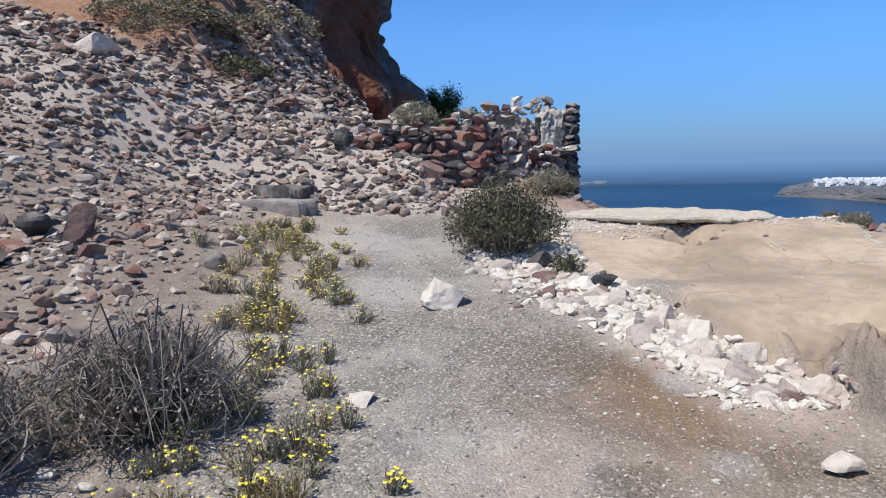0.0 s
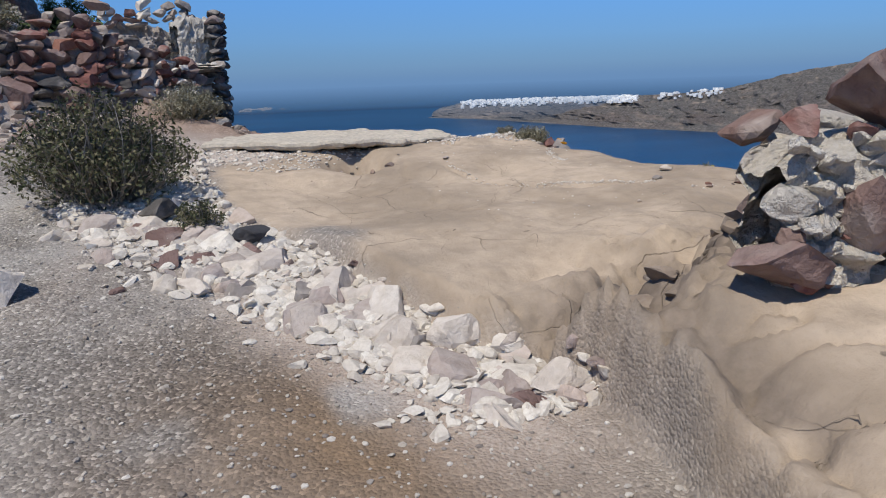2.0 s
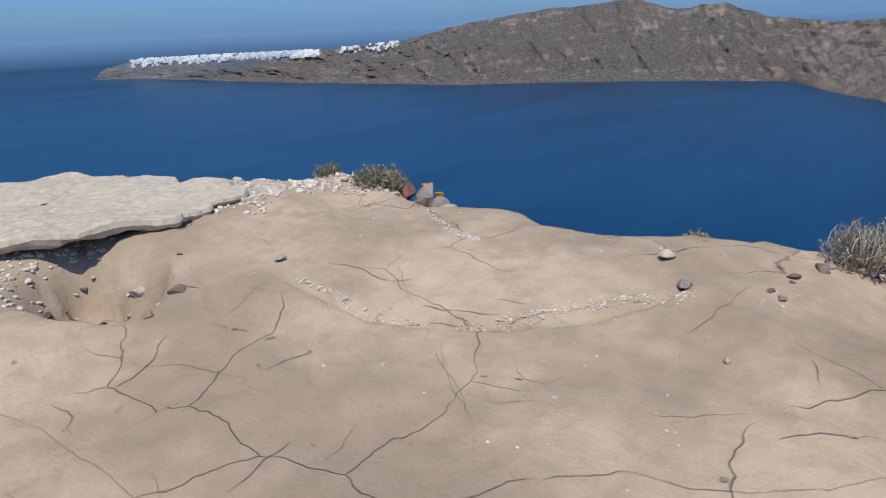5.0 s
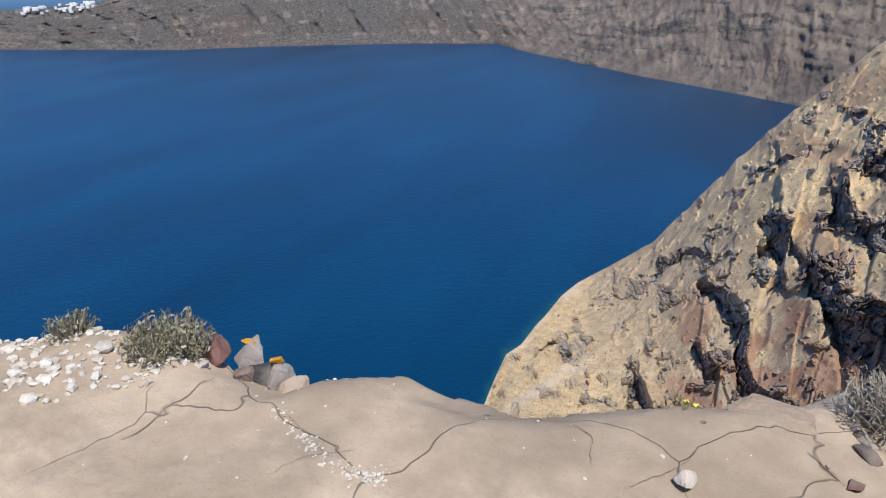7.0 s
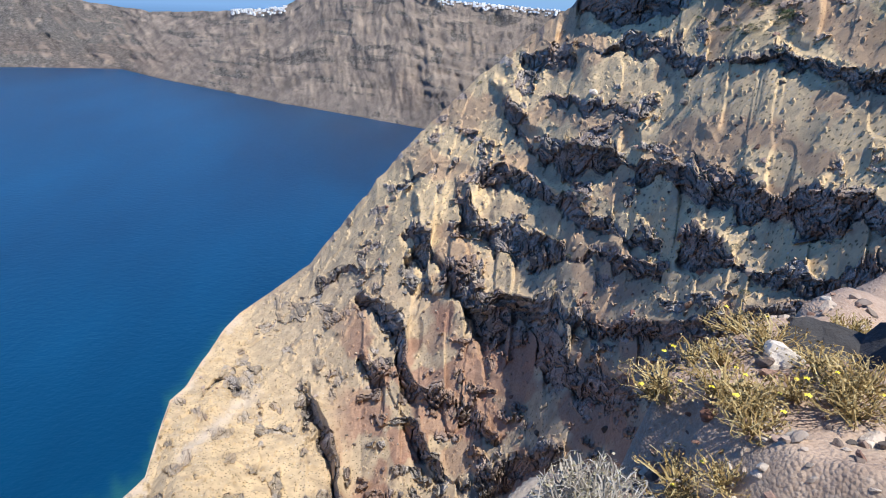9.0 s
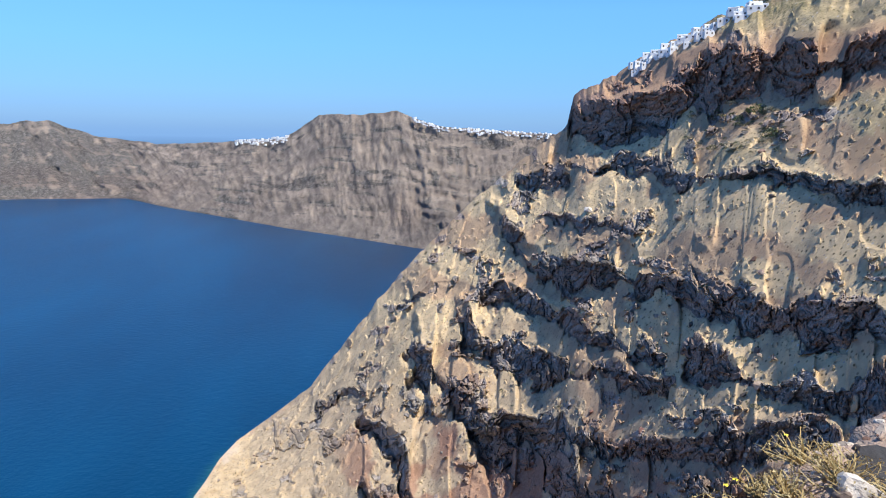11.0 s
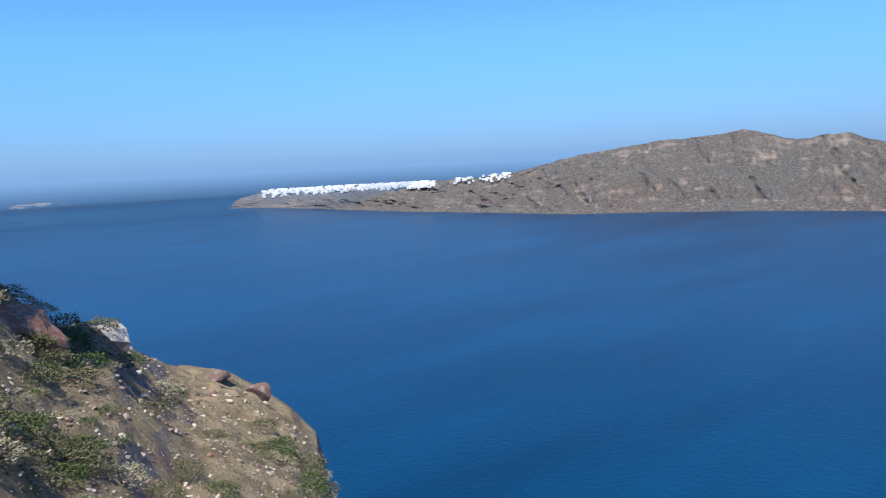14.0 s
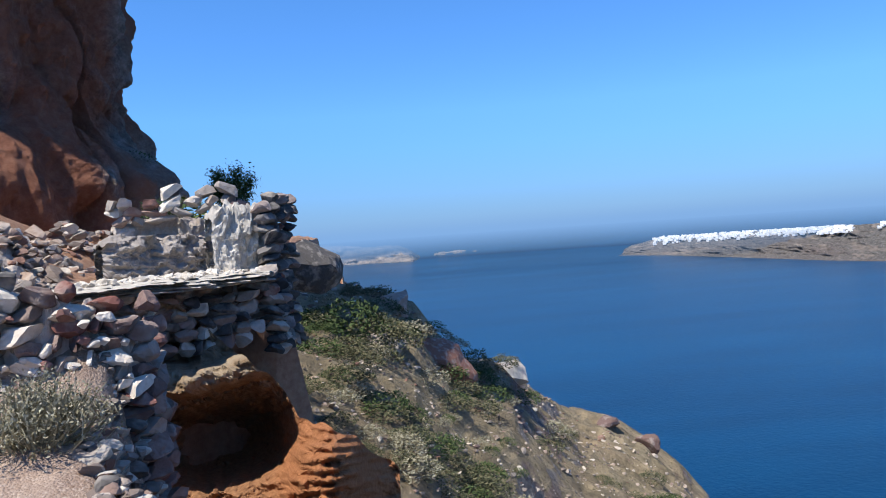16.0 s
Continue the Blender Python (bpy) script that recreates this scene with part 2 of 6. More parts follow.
def cliff_material(name, size=1.0, scree_colours=((0.33, 0.25, 0.165), (0.46, 0.355, 0.23), (0.58, 0.45, 0.28)), clinker_colours=((0.11, 0.055, 0.04), (0.25, 0.14, 0.10)), patches=0.5, relief=0.9, blend=(0.42, 0.60), tufts=0.75, wander=0.8, layered=False, lava_tone=1.0):
    """Layered volcanic cliff: tan scree on the flats, dark lava and red clinker on the steep bands."""
    m, nt, p = shader(name)
    geo = nt.nodes.new("ShaderNodeNewGeometry")
    pos = geo.outputs["Position"]
    a = noise_node(nt, 0.8 / size, 10, 0.8, pos)
    b = noise_node(nt, 0.12 / size, 5, 0.6, pos)
    d = noise_node(nt, 0.03 / size, 4, 0.55, pos)
    scree = ramp(nt, b, *zip((0.3, 0.5, 0.72), scree_colours))
    if layered:
        scree = mix(nt, attr(nt, "ashen"), scree, ramp(nt, b, (0.3, (0.29, 0.23, 0.17)), (0.7, (0.46, 0.365, 0.265))))
        scree = mix(nt, calc(nt, "MULTIPLY", attr(nt, "green"), span(nt, a, 0.35, 0.6)), scree, (0.13, 0.13, 0.055))
    scree = mix(nt, calc(nt, "MULTIPLY", span(nt, a, 0.54, 0.70), 0.6), scree, tuple(c * 0.8 for c in scree_colours[0]))
    dots = nd(nt, "ShaderNodeTexVoronoi", Scale=0.42 / size)
    nt.links.new(pos, dots.inputs["Vector"])
    tuft = calc(nt, "MULTIPLY", span(nt, dots.outputs["Distance"], 0.26, 0.16), span(nt, b, 0.45, 0.52))
    scree = mix(nt, calc(nt, "MULTIPLY", tuft, tufts), scree, (0.13, 0.12, 0.06))
    if layered:
        specks = nd(nt, "ShaderNodeTexVoronoi", Scale=0.75)
        nt.links.new(pos, specks.inputs["Vector"])
        hue = nt.nodes.new("ShaderNodeSeparateColor")
        nt.links.new(specks.outputs["Color"], hue.inputs[0])
        speck = calc(nt, "MULTIPLY", span(nt, specks.outputs["Distance"], 0.34, 0.22), span(nt, hue.outputs[0], 0.45, 0.5))
        scree = mix(nt, speck, scree, ramp(nt, hue.outputs[1], (0.2, (0.11, 0.10, 0.055)), (0.5, (0.20, 0.16, 0.10)), (0.65, (0.27, 0.225, 0.18)), (0.9, (0.52, 0.47, 0.40))))
    lava = ramp(nt, a, *[(at, tuple(lava_tone * q for q in c)) for at, c in ((0.3, (0.08, 0.075, 0.07)), (0.5, (0.24, 0.225, 0.21)), (0.68, (0.50, 0.465, 0.43)))])
    if layered:
        lava = mix(nt, 1.0, lava, ramp(nt, attr(nt, "tone"), (0.2, (0.5, 0.48, 0.47)), (0.5, (0.95, 0.92, 0.9)), (0.8, (1.5, 1.45, 1.4))), "MULTIPLY")
    clinker = ramp(nt, a, *zip((0.3, 0.7), clinker_colours))
    lava = mix(nt, calc(nt, "MULTIPLY", span(nt, d, 0.5, 0.6), patches), lava, clinker)
    steep = calc(nt, "ADD", attr(nt, "steep"), calc(nt, "MULTIPLY", calc(nt, "SUBTRACT", b, 0.5), wander))
    c = mix(nt, span(nt, steep, *blend), scree, lava)
    c = mix(nt, attr(nt, "red"), c, clinker)
    if layered:
        c = mix(nt, attr(nt, "pale"), c, (0.56, 0.49, 0.42))
    nt.links.new(c, p.inputs["Base Color"])
    p.inputs["Roughness"].default_value = 0.95
    p.inputs["Specular IOR Level"].default_value = 0.1
    bump(nt, p, calc(nt, "ADD", a, calc(nt, "MULTIPLY", b, 2.0)), relief, 1.2 * size)
    return m


def bank_material():
    m, nt, p = shader("ochre_pumice_bank")
    pos = place(nt)
    a, b = noise_node(nt, 14, 6, 0.7, pos), noise_node(nt, 2.5, 4, 0.6, pos)
    c = ramp(nt, a, (0.3, (0.13, 0.085, 0.05)), (0.7, (0.30, 0.205, 0.125)))
    c = mix(nt, attr(nt, "red"), c, ramp(nt, a, (0.3, (0.27, 0.11, 0.05)), (0.7, (0.46, 0.21, 0.10))))
    c = mix(nt, calc(nt, "MULTIPLY", attr(nt, "sand"), span(nt, b, 0.35, 0.6)), c, (0.36, 0.29, 0.21))
    nt.links.new(c, p.inputs["Base Color"])
    p.inputs["Roughness"].default_value = 0.95
    p.inputs["Specular IOR Level"].default_value = 0.1
    bump(nt, p, calc(nt, "ADD", a, b), 0.9, 0.05)
    return m


def sea_material():
    m, nt, p = shader("sea_water")
    pos = place(nt)
    wide = nd(nt, "ShaderNodeTexNoise", Scale=1.0, Detail=4.0, Roughness=0.55)
    mp = nd(nt, "ShaderNodeMapping", Scale=(0.0016, 0.006, 0.0))
    mp.inputs["Rotation"].default_value = (0, 0, radians(25))
    nt.links.new(pos, mp.inputs["Vector"])
    nt.links.new(mp.outputs[0], wide.inputs["Vector"])
    c = ramp(nt, wide.outputs["Fac"], (0.35, (0.0005, 0.026, 0.074)), (0.55, (0.0005, 0.038, 0.102)), (0.72, (0.001, 0.050, 0.130)))
    nt.links.new(mix(nt, attr(nt, "shallow"), c, (0.02, 0.11, 0.10)), p.inputs["Base Color"])
    p.inputs["Roughness"].default_value = 0.30
    p.inputs["IOR"].default_value = 1.33
    p.inputs["Specular IOR Level"].default_value = 0.32
    ripple = noise_node(nt, 0.22, 4, 0.6, pos)
    bump(nt, p, ripple, 0.35, 1.2)
    return m


GROUND = ground_material()
CLIFF = cliff_material("caldera_cliff_rock", 0.8, ((0.42, 0.325, 0.21), (0.58, 0.45, 0.28), (0.70, 0.53, 0.32)), ((0.20, 0.11, 0.078), (0.43, 0.27, 0.195)), patches=0.25, relief=0.5, tufts=0.8, wander=0.45, layered=True)
# distance haze is put into these greyed, less saturated base colours
FAR_CLIFF_HAZED = cliff_material("far_cliff_rock_hazed", 9.0, ((0.17, 0.145, 0.13), (0.28, 0.235, 0.20), (0.44, 0.36, 0.29)), patches=0.08, relief=1.0, blend=(0.25, 0.8), tufts=0.3, lava_tone=0.6)
SLOPE = cliff_material("slope_rock", 0.16, ((0.17, 0.145, 0.095), (0.29, 0.24, 0.155), (0.44, 0.36, 0.235)))
CRAG = cliff_material("crag_rock", 0.3, ((0.20, 0.13, 0.10), (0.30, 0.19, 0.14), (0.36, 0.25, 0.18)), ((0.20, 0.075, 0.045), (0.40, 0.18, 0.11)))
SEA = sea_material()
STONE_MIX = stone_material("mixed_lava_stone", [(0.20, 0.10, 0.085), (0.30, 0.19, 0.16), (0.38, 0.31, 0.26), (0.16, 0.15, 0.15), (0.30, 0.24, 0.22), (0.46, 0.40, 0.34)])
STONE_RED = stone_material("red_lava_stone", [(0.20, 0.085, 0.07), (0.26, 0.13, 0.11), (0.17, 0.10, 0.09), (0.22, 0.17, 0.15), (0.30, 0.15, 0.11)])
STONE_PALE = stone_material("pale_limed_stone", [(0.62, 0.55, 0.48), (0.72, 0.66, 0.58), (0.50, 0.41, 0.36), (0.76, 0.71, 0.63), (0.36, 0.29, 0.265), (0.64, 0.58, 0.50), (0.42, 0.36, 0.33)])
STONE_WHITE = stone_material("white_limed_stone", [(0.64, 0.57, 0.50), (0.72, 0.66, 0.59)])
STONE_GREY = stone_material("grey_weathered_stone", [(0.30, 0.27, 0.25), (0.36, 0.32, 0.29), (0.25, 0.23, 0.215)])
STONE_PURPLE = stone_material("purple_andesite", [(0.21, 0.14, 0.125), (0.27, 0.185, 0.165), (0.17, 0.115, 0.105)], "object", 11.0, 0.05)
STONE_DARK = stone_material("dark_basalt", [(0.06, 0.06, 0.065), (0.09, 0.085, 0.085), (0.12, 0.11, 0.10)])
# darker tuff tones, only for the blocks in the crevice
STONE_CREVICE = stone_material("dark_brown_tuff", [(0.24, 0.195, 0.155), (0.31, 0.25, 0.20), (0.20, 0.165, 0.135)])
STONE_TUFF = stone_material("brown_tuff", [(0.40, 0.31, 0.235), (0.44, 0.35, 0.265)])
RUBBLE = stone_material("rubble_stone", [(0.10, 0.09, 0.085), (0.24, 0.13, 0.10), (0.40, 0.31, 0.25), (0.58, 0.50, 0.43), (0.14, 0.12, 0.11), (0.30, 0.22, 0.18), (0.66, 0.60, 0.52), (0.20, 0.16, 0.14)], "island")
PEBBLE = stone_material("pebble_stone", [(0.30, 0.26, 0.22), (0.55, 0.51, 0.45), (0.20, 0.17, 0.15), (0.68, 0.64, 0.58), (0.38, 0.34, 0.29)], "island", 60, 0.004)
CHIPS = stone_material("pale_chip_stone", [(0.62, 0.57, 0.50), (0.74, 0.70, 0.63), (0.50, 0.45, 0.39)], "island", 60, 0.004)
MORTAR = stone_material("crumbled_lime_mortar", [(0.82, 0.76, 0.66), (0.86, 0.81, 0.73), (0.74, 0.67, 0.57)], "object", 26.0, 0.09)
PLASTER = plain_material("lime_plaster", (0.60, 0.56, 0.50), 0.9, 9.0, 0.45)
SLABMAT = plain_material("pale_crusted_slab", (0.58, 0.52, 0.43), 0.95, 22.0, 0.35)
OCHRE = bank_material()
TWIG = leaf_material("dry_twig", (0.13, 0.11, 0.09), (0.23, 0.20, 0.17), (0.40, 0.36, 0.31))
PALETWIG = leaf_material("bleached_twig", (0.26, 0.235, 0.20), (0.37, 0.34, 0.295), (0.50, 0.47, 0.42))
SHRUBLEAF = leaf_material("shrub_leaf", (0.05, 0.06, 0.03), (0.10, 0.105, 0.055), (0.19, 0.17, 0.10))
DRYLEAF = leaf_material("pale_dry_leaf", (0.17, 0.15, 0.09), (0.27, 0.25, 0.17), (0.38, 0.36, 0.27))
GREENLEAF = leaf_material("green_leaf", (0.03, 0.055, 0.018), (0.06, 0.09, 0.03), (0.10, 0.13, 0.05))
GOLDLEAF = leaf_material("golden_dry_leaf", (0.22, 0.15, 0.06), (0.36, 0.27, 0.12), (0.48, 0.40, 0.22))
PETAL = leaf_material("yellow_petal", (0.70, 0.58, 0.04), (0.80, 0.68, 0.06), (0.75, 0.70, 0.25))
CRACK = plain_material("dark_crack_strip", (0.31, 0.25, 0.195), 0.95, 60.0, 0.5)
WHITEWASH = plain_material("whitewash", (0.82, 0.82, 0.80), 0.8, 0.3, 0.08)
LAVA_TONES = [(0.085, 0.075, 0.068), (0.17, 0.15, 0.13), (0.26, 0.23, 0.20), (0.11, 0.095, 0.085), (0.22, 0.13, 0.10), (0.34, 0.27, 0.20)]
LAVA_PIECE = stone_material("lava_piece", LAVA_TONES, "object", 0.7, 1.2)
LICHEN = plain_material("orange_lichen", (0.62, 0.30, 0.03), 0.95, 40.0, 0.4)


# ---- the lie of the land ----
EYE_X, EYE_Y, EYE_Z, SEA_Z = 3.2, 6.3, 1.9, -220.0


def edge_x(y):
    """Where the plateau breaks off above the sea, for each y."""
    return curve(y, -40, 30, -2, 12, 2.5, 8.0, 4.2, 6.6, 4.8, 6.2, 5.1, 5.88, 5.4, 5.62, 5.8, 5.34, 6.2, 5.2, 6.7, 4.96, 7.15, 4.90, 7.5, 4.66, 8.0, 4.8, 8.45, 4.84, 8.7, 4.7,
                 9.05, 4.42, 9.4, 4.1, 9.9, 3.6, 10.6, 2.4, 11.5, 2.02, 12.6, 1.9, 13.0, 1.1, 13.6, 0.55, 15.0, 0.3, 16.0, 0.6, 17.0, 2.6, 18, 2.8, 22, 1.6, 26, 0.2, 40, -1)


def ledge_x(y):
    """Where the bare rock ledge meets the gravel."""
    return curve(y, 0, 2.6, 2, 2.15, 3, 2.3, 3.6, 2.46, 4.1, 2.5, 4.6, 2.25, 5.05, 2.08, 5.6, 1.97, 6.1, 1.82, 6.6, 1.65, 7.2, 1.55, 8, 1.6, 8.6, 1.75)


def ground_height(x, y, rough=True):
    x, y = np.asarray(x, float), np.asarray(y, float)
    path = curve(y, -30, -1.5, 0, -0.02, 3, 0.0, 4.5, 0.10, 5.8, 0.27, 7.4, 0.48, 9.5, 0.64, 11, 0.84, 12, 0.95, 14, 1.1)
    left = smooth(-0.7, -3.5, x) * 0.35 * smooth(0, 4, y) + np.clip(-3.5 - x, 0, 40) * 0.22 * smooth(26, 19, y)
    hill = smooth(9.9, 11.7, y) * 0.62 * smooth(0.4, -0.6, x)
    hill = hill + (np.clip(y - 11.9, 0, 5.3) * 0.40 + np.clip(y - 16.6, 0, 3) * 0.2) * smooth(28, 19, y) * smooth(-0.4, -3.4, x + 0.12 * (y - 12))
    hill = hill + smooth(-2.6, -5.5, x) * 0.9 * smooth(6, 11, y)
    behind = smooth(12.1, 12.7, y) * smooth(-1.2, -0.4, x) * 0.55
    z = path + left + hill + behind
    # bare ledge
    inside = smooth(-0.01, 0.08, x - ledge_x(y)) * smooth(9.2, 8.2, y)
    upper = 0.37 + 0.045 * (x - 2.3) + 0.07 * (y - 5.5) + 0.05 * fbm(x * 0.9, y * 0.9, 0, 3, 5)
    lower = 0.30 + 0.15 * (x - 2.5) + 0.10 * (y - 2.9) + 0.10 * fbm(x * 1.4, y * 1.4, 0, 4, 6)
    lower = np.where(y > 1.5, lower, lower - 0.1 * (1.5 - y))
    line = y - (4.25 + 0.22 * (x - 2.5) + 0.12 * fbm(x * 1.6, 3.0, 0, 2, 7))
    rock = lower + (upper - lower) * smooth(-0.12, 0.22, line)
    rock = rock - 0.26 * np.exp(-(line / 0.15) ** 2) * smooth(4.4, 3.2, x)
    rock = rock + (0.15 * fbm(x * 3.2, y * 3.2, 0, 4, 16) - 0.06 * smooth(0.12, 0.0, np.abs(fbm(x * 2.6, y * 2.6, 0, 3, 19))) - 0.05 * smooth(0.15, 0.0, np.abs(fbm(x * 6, y * 6, 0, 3, 11)))) * np.exp(-((line + 0.1) / 0.5) ** 2) * smooth(4.8, 3.6, x)
    plate, split, _ = cells(x * 1.25 + 0.35 * fbm(x * 2, y * 2, 0, 3, 91), y * 1.25 + 0.35 * fbm(x * 2, y * 2, 4, 3, 92), 93)
    lump, gap, _ = cells(x * 4.2 + 0.5 * fbm(x * 4, y * 4, 0, 2, 94), y * 4.2 + 0.5 * fbm(x * 4, y * 4, 4, 2, 95), 96)
    rock = rock + (0.07 * (plate - 0.5) - 0.05 * smooth(0.05, 0.0, split)) * smooth(0.0, -0.35, line) * smooth(5.2, 4.4, x)
    rock = rock + (0.16 * (lump - 0.5) - 0.07 * smooth(0.10, 0.0, gap)) * np.exp(-((line + 0.16) / 0.34) ** 2) * smooth(4.6, 3.8, x)
    groove = np.abs(fbm(x * 1.3 + 7, y * 1.3, 0, 3, 18))
    rock = rock - 0.05 * smooth(0.07, 0.0, groove) * smooth(0.1, -0.3, line) * smooth(5, 4, x)
    rock = rock - 0.09 * np.exp(-((x - 2.75) ** 2 / 0.10 + (y - 4.78) ** 2 / 0.02))
    rock = rock - 0.38 * np.exp(-((x - 2.8) ** 2 / 0.06 + (y - 7.95) ** 2 / 0.12) ** 2) * (1 + 0.5 * fbm(x * 7, y * 7, 0, 3, 17))
    rock = rock - 0.11 * np.exp(-((x - ledge_x(y) - 0.18) / 0.10) ** 2) * smooth(4.6, 4.1, y) * smooth(2.7, 3.3, y)
    arc = np.hypot((x - 4.45) / 1.12, (y - 7.25) / 1.35) - 1
    rock = rock - 0.03 * np.exp(-(arc / 0.02) ** 2) * smooth(7.4, 7.0, y) * smooth(4.5, 4.2, x)
    rock = rock - np.clip(x - 4.3, 0, 30) * 0.24 * smooth(5.6, 5.0, y)
    z = z + (rock - z) * inside
    # white crust strip behind the ledge
    strip = smooth(8.0, 8.9, y) * smooth(1.2, 2.0, x) * smooth(11, 10.2, y)
    z = z + (0.62 - z) * strip
    if rough:
        near = smooth(40, 8, np.hypot(x, y - 5))
        z = z + (0.018 * fbm(x * 2.2, y * 2.2, 0, 4, 8) + 0.012 * fbm(x * 9, y * 9, 0, 3, 9) * (1 - 0.72 * inside)) * near
        z = z + (0.10 + 0.30 * smooth(12.5, 15, y)) * fbm(x * 1.3, y * 1.3, 0, 5, 10) * smooth(9.5, 12, y) * smooth(0.6, -0.6, x)
        crack = np.abs(fbm(x * 0.55 + 3, y * 0.8, 0, 4, 12))
        z = z - 0.016 * smooth(0.03, 0.0, crack) * inside * smooth(0.45, 0.6, vnoise(x * 0.7, y * 0.7, 0, 13))
    # drop to the sea
    out = x - edge_x(y) - 0.10 * fbm(x * 1.5, y * 1.5, 0, 3, 14)
    drop = np.clip(out, 0, 2.0) * (3.2 + 2.0 * smooth(9.5, 10.5, y)) + np.clip(out - 2.0, 0, 5000) * 1.15 + 0.30 * smooth(-0.35, 0.0, out) * np.clip(out + 0.35, 0, 0.35)
    z = z - drop * (1 + 0.22 * fbm(x * 1.1, y * 1.1, 0, 4, 15))
    return np.maximum(z, SEA_Z - 8)


def spaced(a, b, step, reach, grow=1.13):
    """Even steps from a to b, then ever wider ones outwards."""
    mid = list(np.arange(a, b, step))
    up, down, s = [mid[-1]], [mid[0]], step
    while up[-1] - b < reach:
        s *= grow
        up.append(up[-1] + s)
        down.append(down[-1] - s)
    return np.array(down[:0:-1] + mid + up[1:])


def build_ground():
    gx, gy = spaced(-2.4, 5.9, 0.027, 320), spaced(1.8, 9.6, 0.027, 320)
    X, Y = np.meshgrid(gx, gy, indexing="ij")
    Z = ground_height(X, Y)
    tuff = smooth(-0.03, 0.10, X - ledge_x(Y) + 0.05 * fbm(X * 4, Y * 4, 0, 3, 20)) * smooth(8.75, 8.35, Y + 0.25 * fbm(X * 2, Y * 2, 0, 3, 21))
    tuff = tuff * (1 - 0.95 * np.exp(-(((X - 1.98) / 0.20) ** 2 + ((Y - 5.85) / 0.38) ** 2) ** 2))
    tuff = tuff * smooth(6.1, 5.2, X + 0.3 * fbm(X * 2, Y * 2, 0, 2, 22) + 0.6 * smooth(5.3, 4.6, Y))
    strip = smooth(8.3, 8.7, Y + 0.25 * fbm(X * 2, Y * 2, 0, 3, 21)) * smooth(1.0, 1.9, X) * smooth(10.7, 10.0, Y)
    pale = np.maximum(strip, smooth(-0.3, -1.3, X + 0.4 * fbm(X * 1.2, Y * 1.2, 0, 3, 23)) * 0.45)
    pale = np.maximum(pale, smooth(9.2, 10.4, Y) * 0.75 * smooth(1.4, 0.6, X))
    pale = np.maximum(pale, smooth(0.55, 0.1, np.abs(X - ledge_x(Y) + 0.35)) * smooth(3.2, 4.2, Y) * smooth(9, 8, Y) * 0.8)
    # faint reddish tone left of the path
    left_tint = smooth(-0.9, -2.0, X + 0.5 * fbm(X * 0.9, Y * 0.9, 0, 3, 27)) * smooth(10.5, 9, Y) * 0.25
    pale = np.maximum(pale, 0.55 * np.exp(-((X - 0.8) ** 2 / 0.35 + (Y - 3.2) ** 2 / 0.5)) * smooth(0.3, 0.6, vnoise(X * 2.5, Y * 2.5, 0, 29) + 0.15))
    pale = np.maximum(pale, 0.45 * smooth(0.4, 0.65, vnoise(X * 0.9, Y * 0.6, 0, 30)) * smooth(5, 6.5, Y) * smooth(1.2, 0.4, X))
    pale = np.maximum(pale, smooth(4.8, 5.5, X) * smooth(5.8, 5.3, Y) * 0.85)
    red = smooth(12.6, 14.0, Y - 2.4 * smooth(-5.2, -3, X) + 1.2 * fbm(X * 0.3, Y * 0.3, 0, 3, 24)) * 0.95
    red = np.maximum(red, smooth(4.6, 5.2, X) * smooth(5.7, 5.2, Y) * 0.45)
    red = np.maximum(red, smooth(10.0, 10.8, Y) * smooth(0.8, 1.4, X) * smooth(13.5, 12.5, Y) * 0.5)
    red = np.maximum(red, left_tint)
    line = Y - (4.25 + 0.22 * (X - 2.5))
    # darker tone in crevice and trench, past the edge, left of the path
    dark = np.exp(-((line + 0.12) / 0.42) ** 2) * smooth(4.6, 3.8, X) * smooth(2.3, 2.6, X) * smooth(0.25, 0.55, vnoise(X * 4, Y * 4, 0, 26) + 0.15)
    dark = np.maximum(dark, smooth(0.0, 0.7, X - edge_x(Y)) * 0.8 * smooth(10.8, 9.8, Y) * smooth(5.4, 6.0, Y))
    dark = np.maximum(dark, smooth(-0.7, -1.3, X + 0.12 * (Y - 4) + 0.4 * fbm(X * 2, Y * 2, 0, 3, 28)) * smooth(9.5, 8, Y) * 0.55)
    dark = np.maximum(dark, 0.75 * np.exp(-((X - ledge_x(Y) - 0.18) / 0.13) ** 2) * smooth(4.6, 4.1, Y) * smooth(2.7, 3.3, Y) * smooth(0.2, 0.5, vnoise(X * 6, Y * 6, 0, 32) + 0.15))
    brown = np.exp(-((X - 1.6) ** 2 / 0.7 + (Y - 4.0) ** 2 / 1.4)) * smooth(0.3, 0.6, vnoise(X * 3, Y * 3, 0, 25) + 0.2)
    V = np.stack([X, Y, Z], -1).reshape(-1, 3)
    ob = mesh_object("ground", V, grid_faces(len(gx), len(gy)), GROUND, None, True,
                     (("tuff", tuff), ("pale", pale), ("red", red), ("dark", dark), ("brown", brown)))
    return tagged(ob, "gravel path and bare brown tuff ledge above the sea", "ground", kind="structure")


build_ground()


def far_reach(R):
    """Distances past 3 km drawn in, so that all of the bay lies within 5 km."""
    R = np.asarray(R, float)
    return np.where(R < 3000, R, 3000 + 1850 * (1 - np.exp(-(np.maximum(R, 3000) - 3000) / 1850)))


def bearing_point(b, e, r):
    """A point at bearing b (right of +y), elevation e and level distance r from the lookout."""
    b, e = np.radians(b), np.radians(e)
    return np.stack([EYE_X + r * np.sin(b), EYE_Y + r * np.cos(b), EYE_Z + r * np.tan(e)], -1)


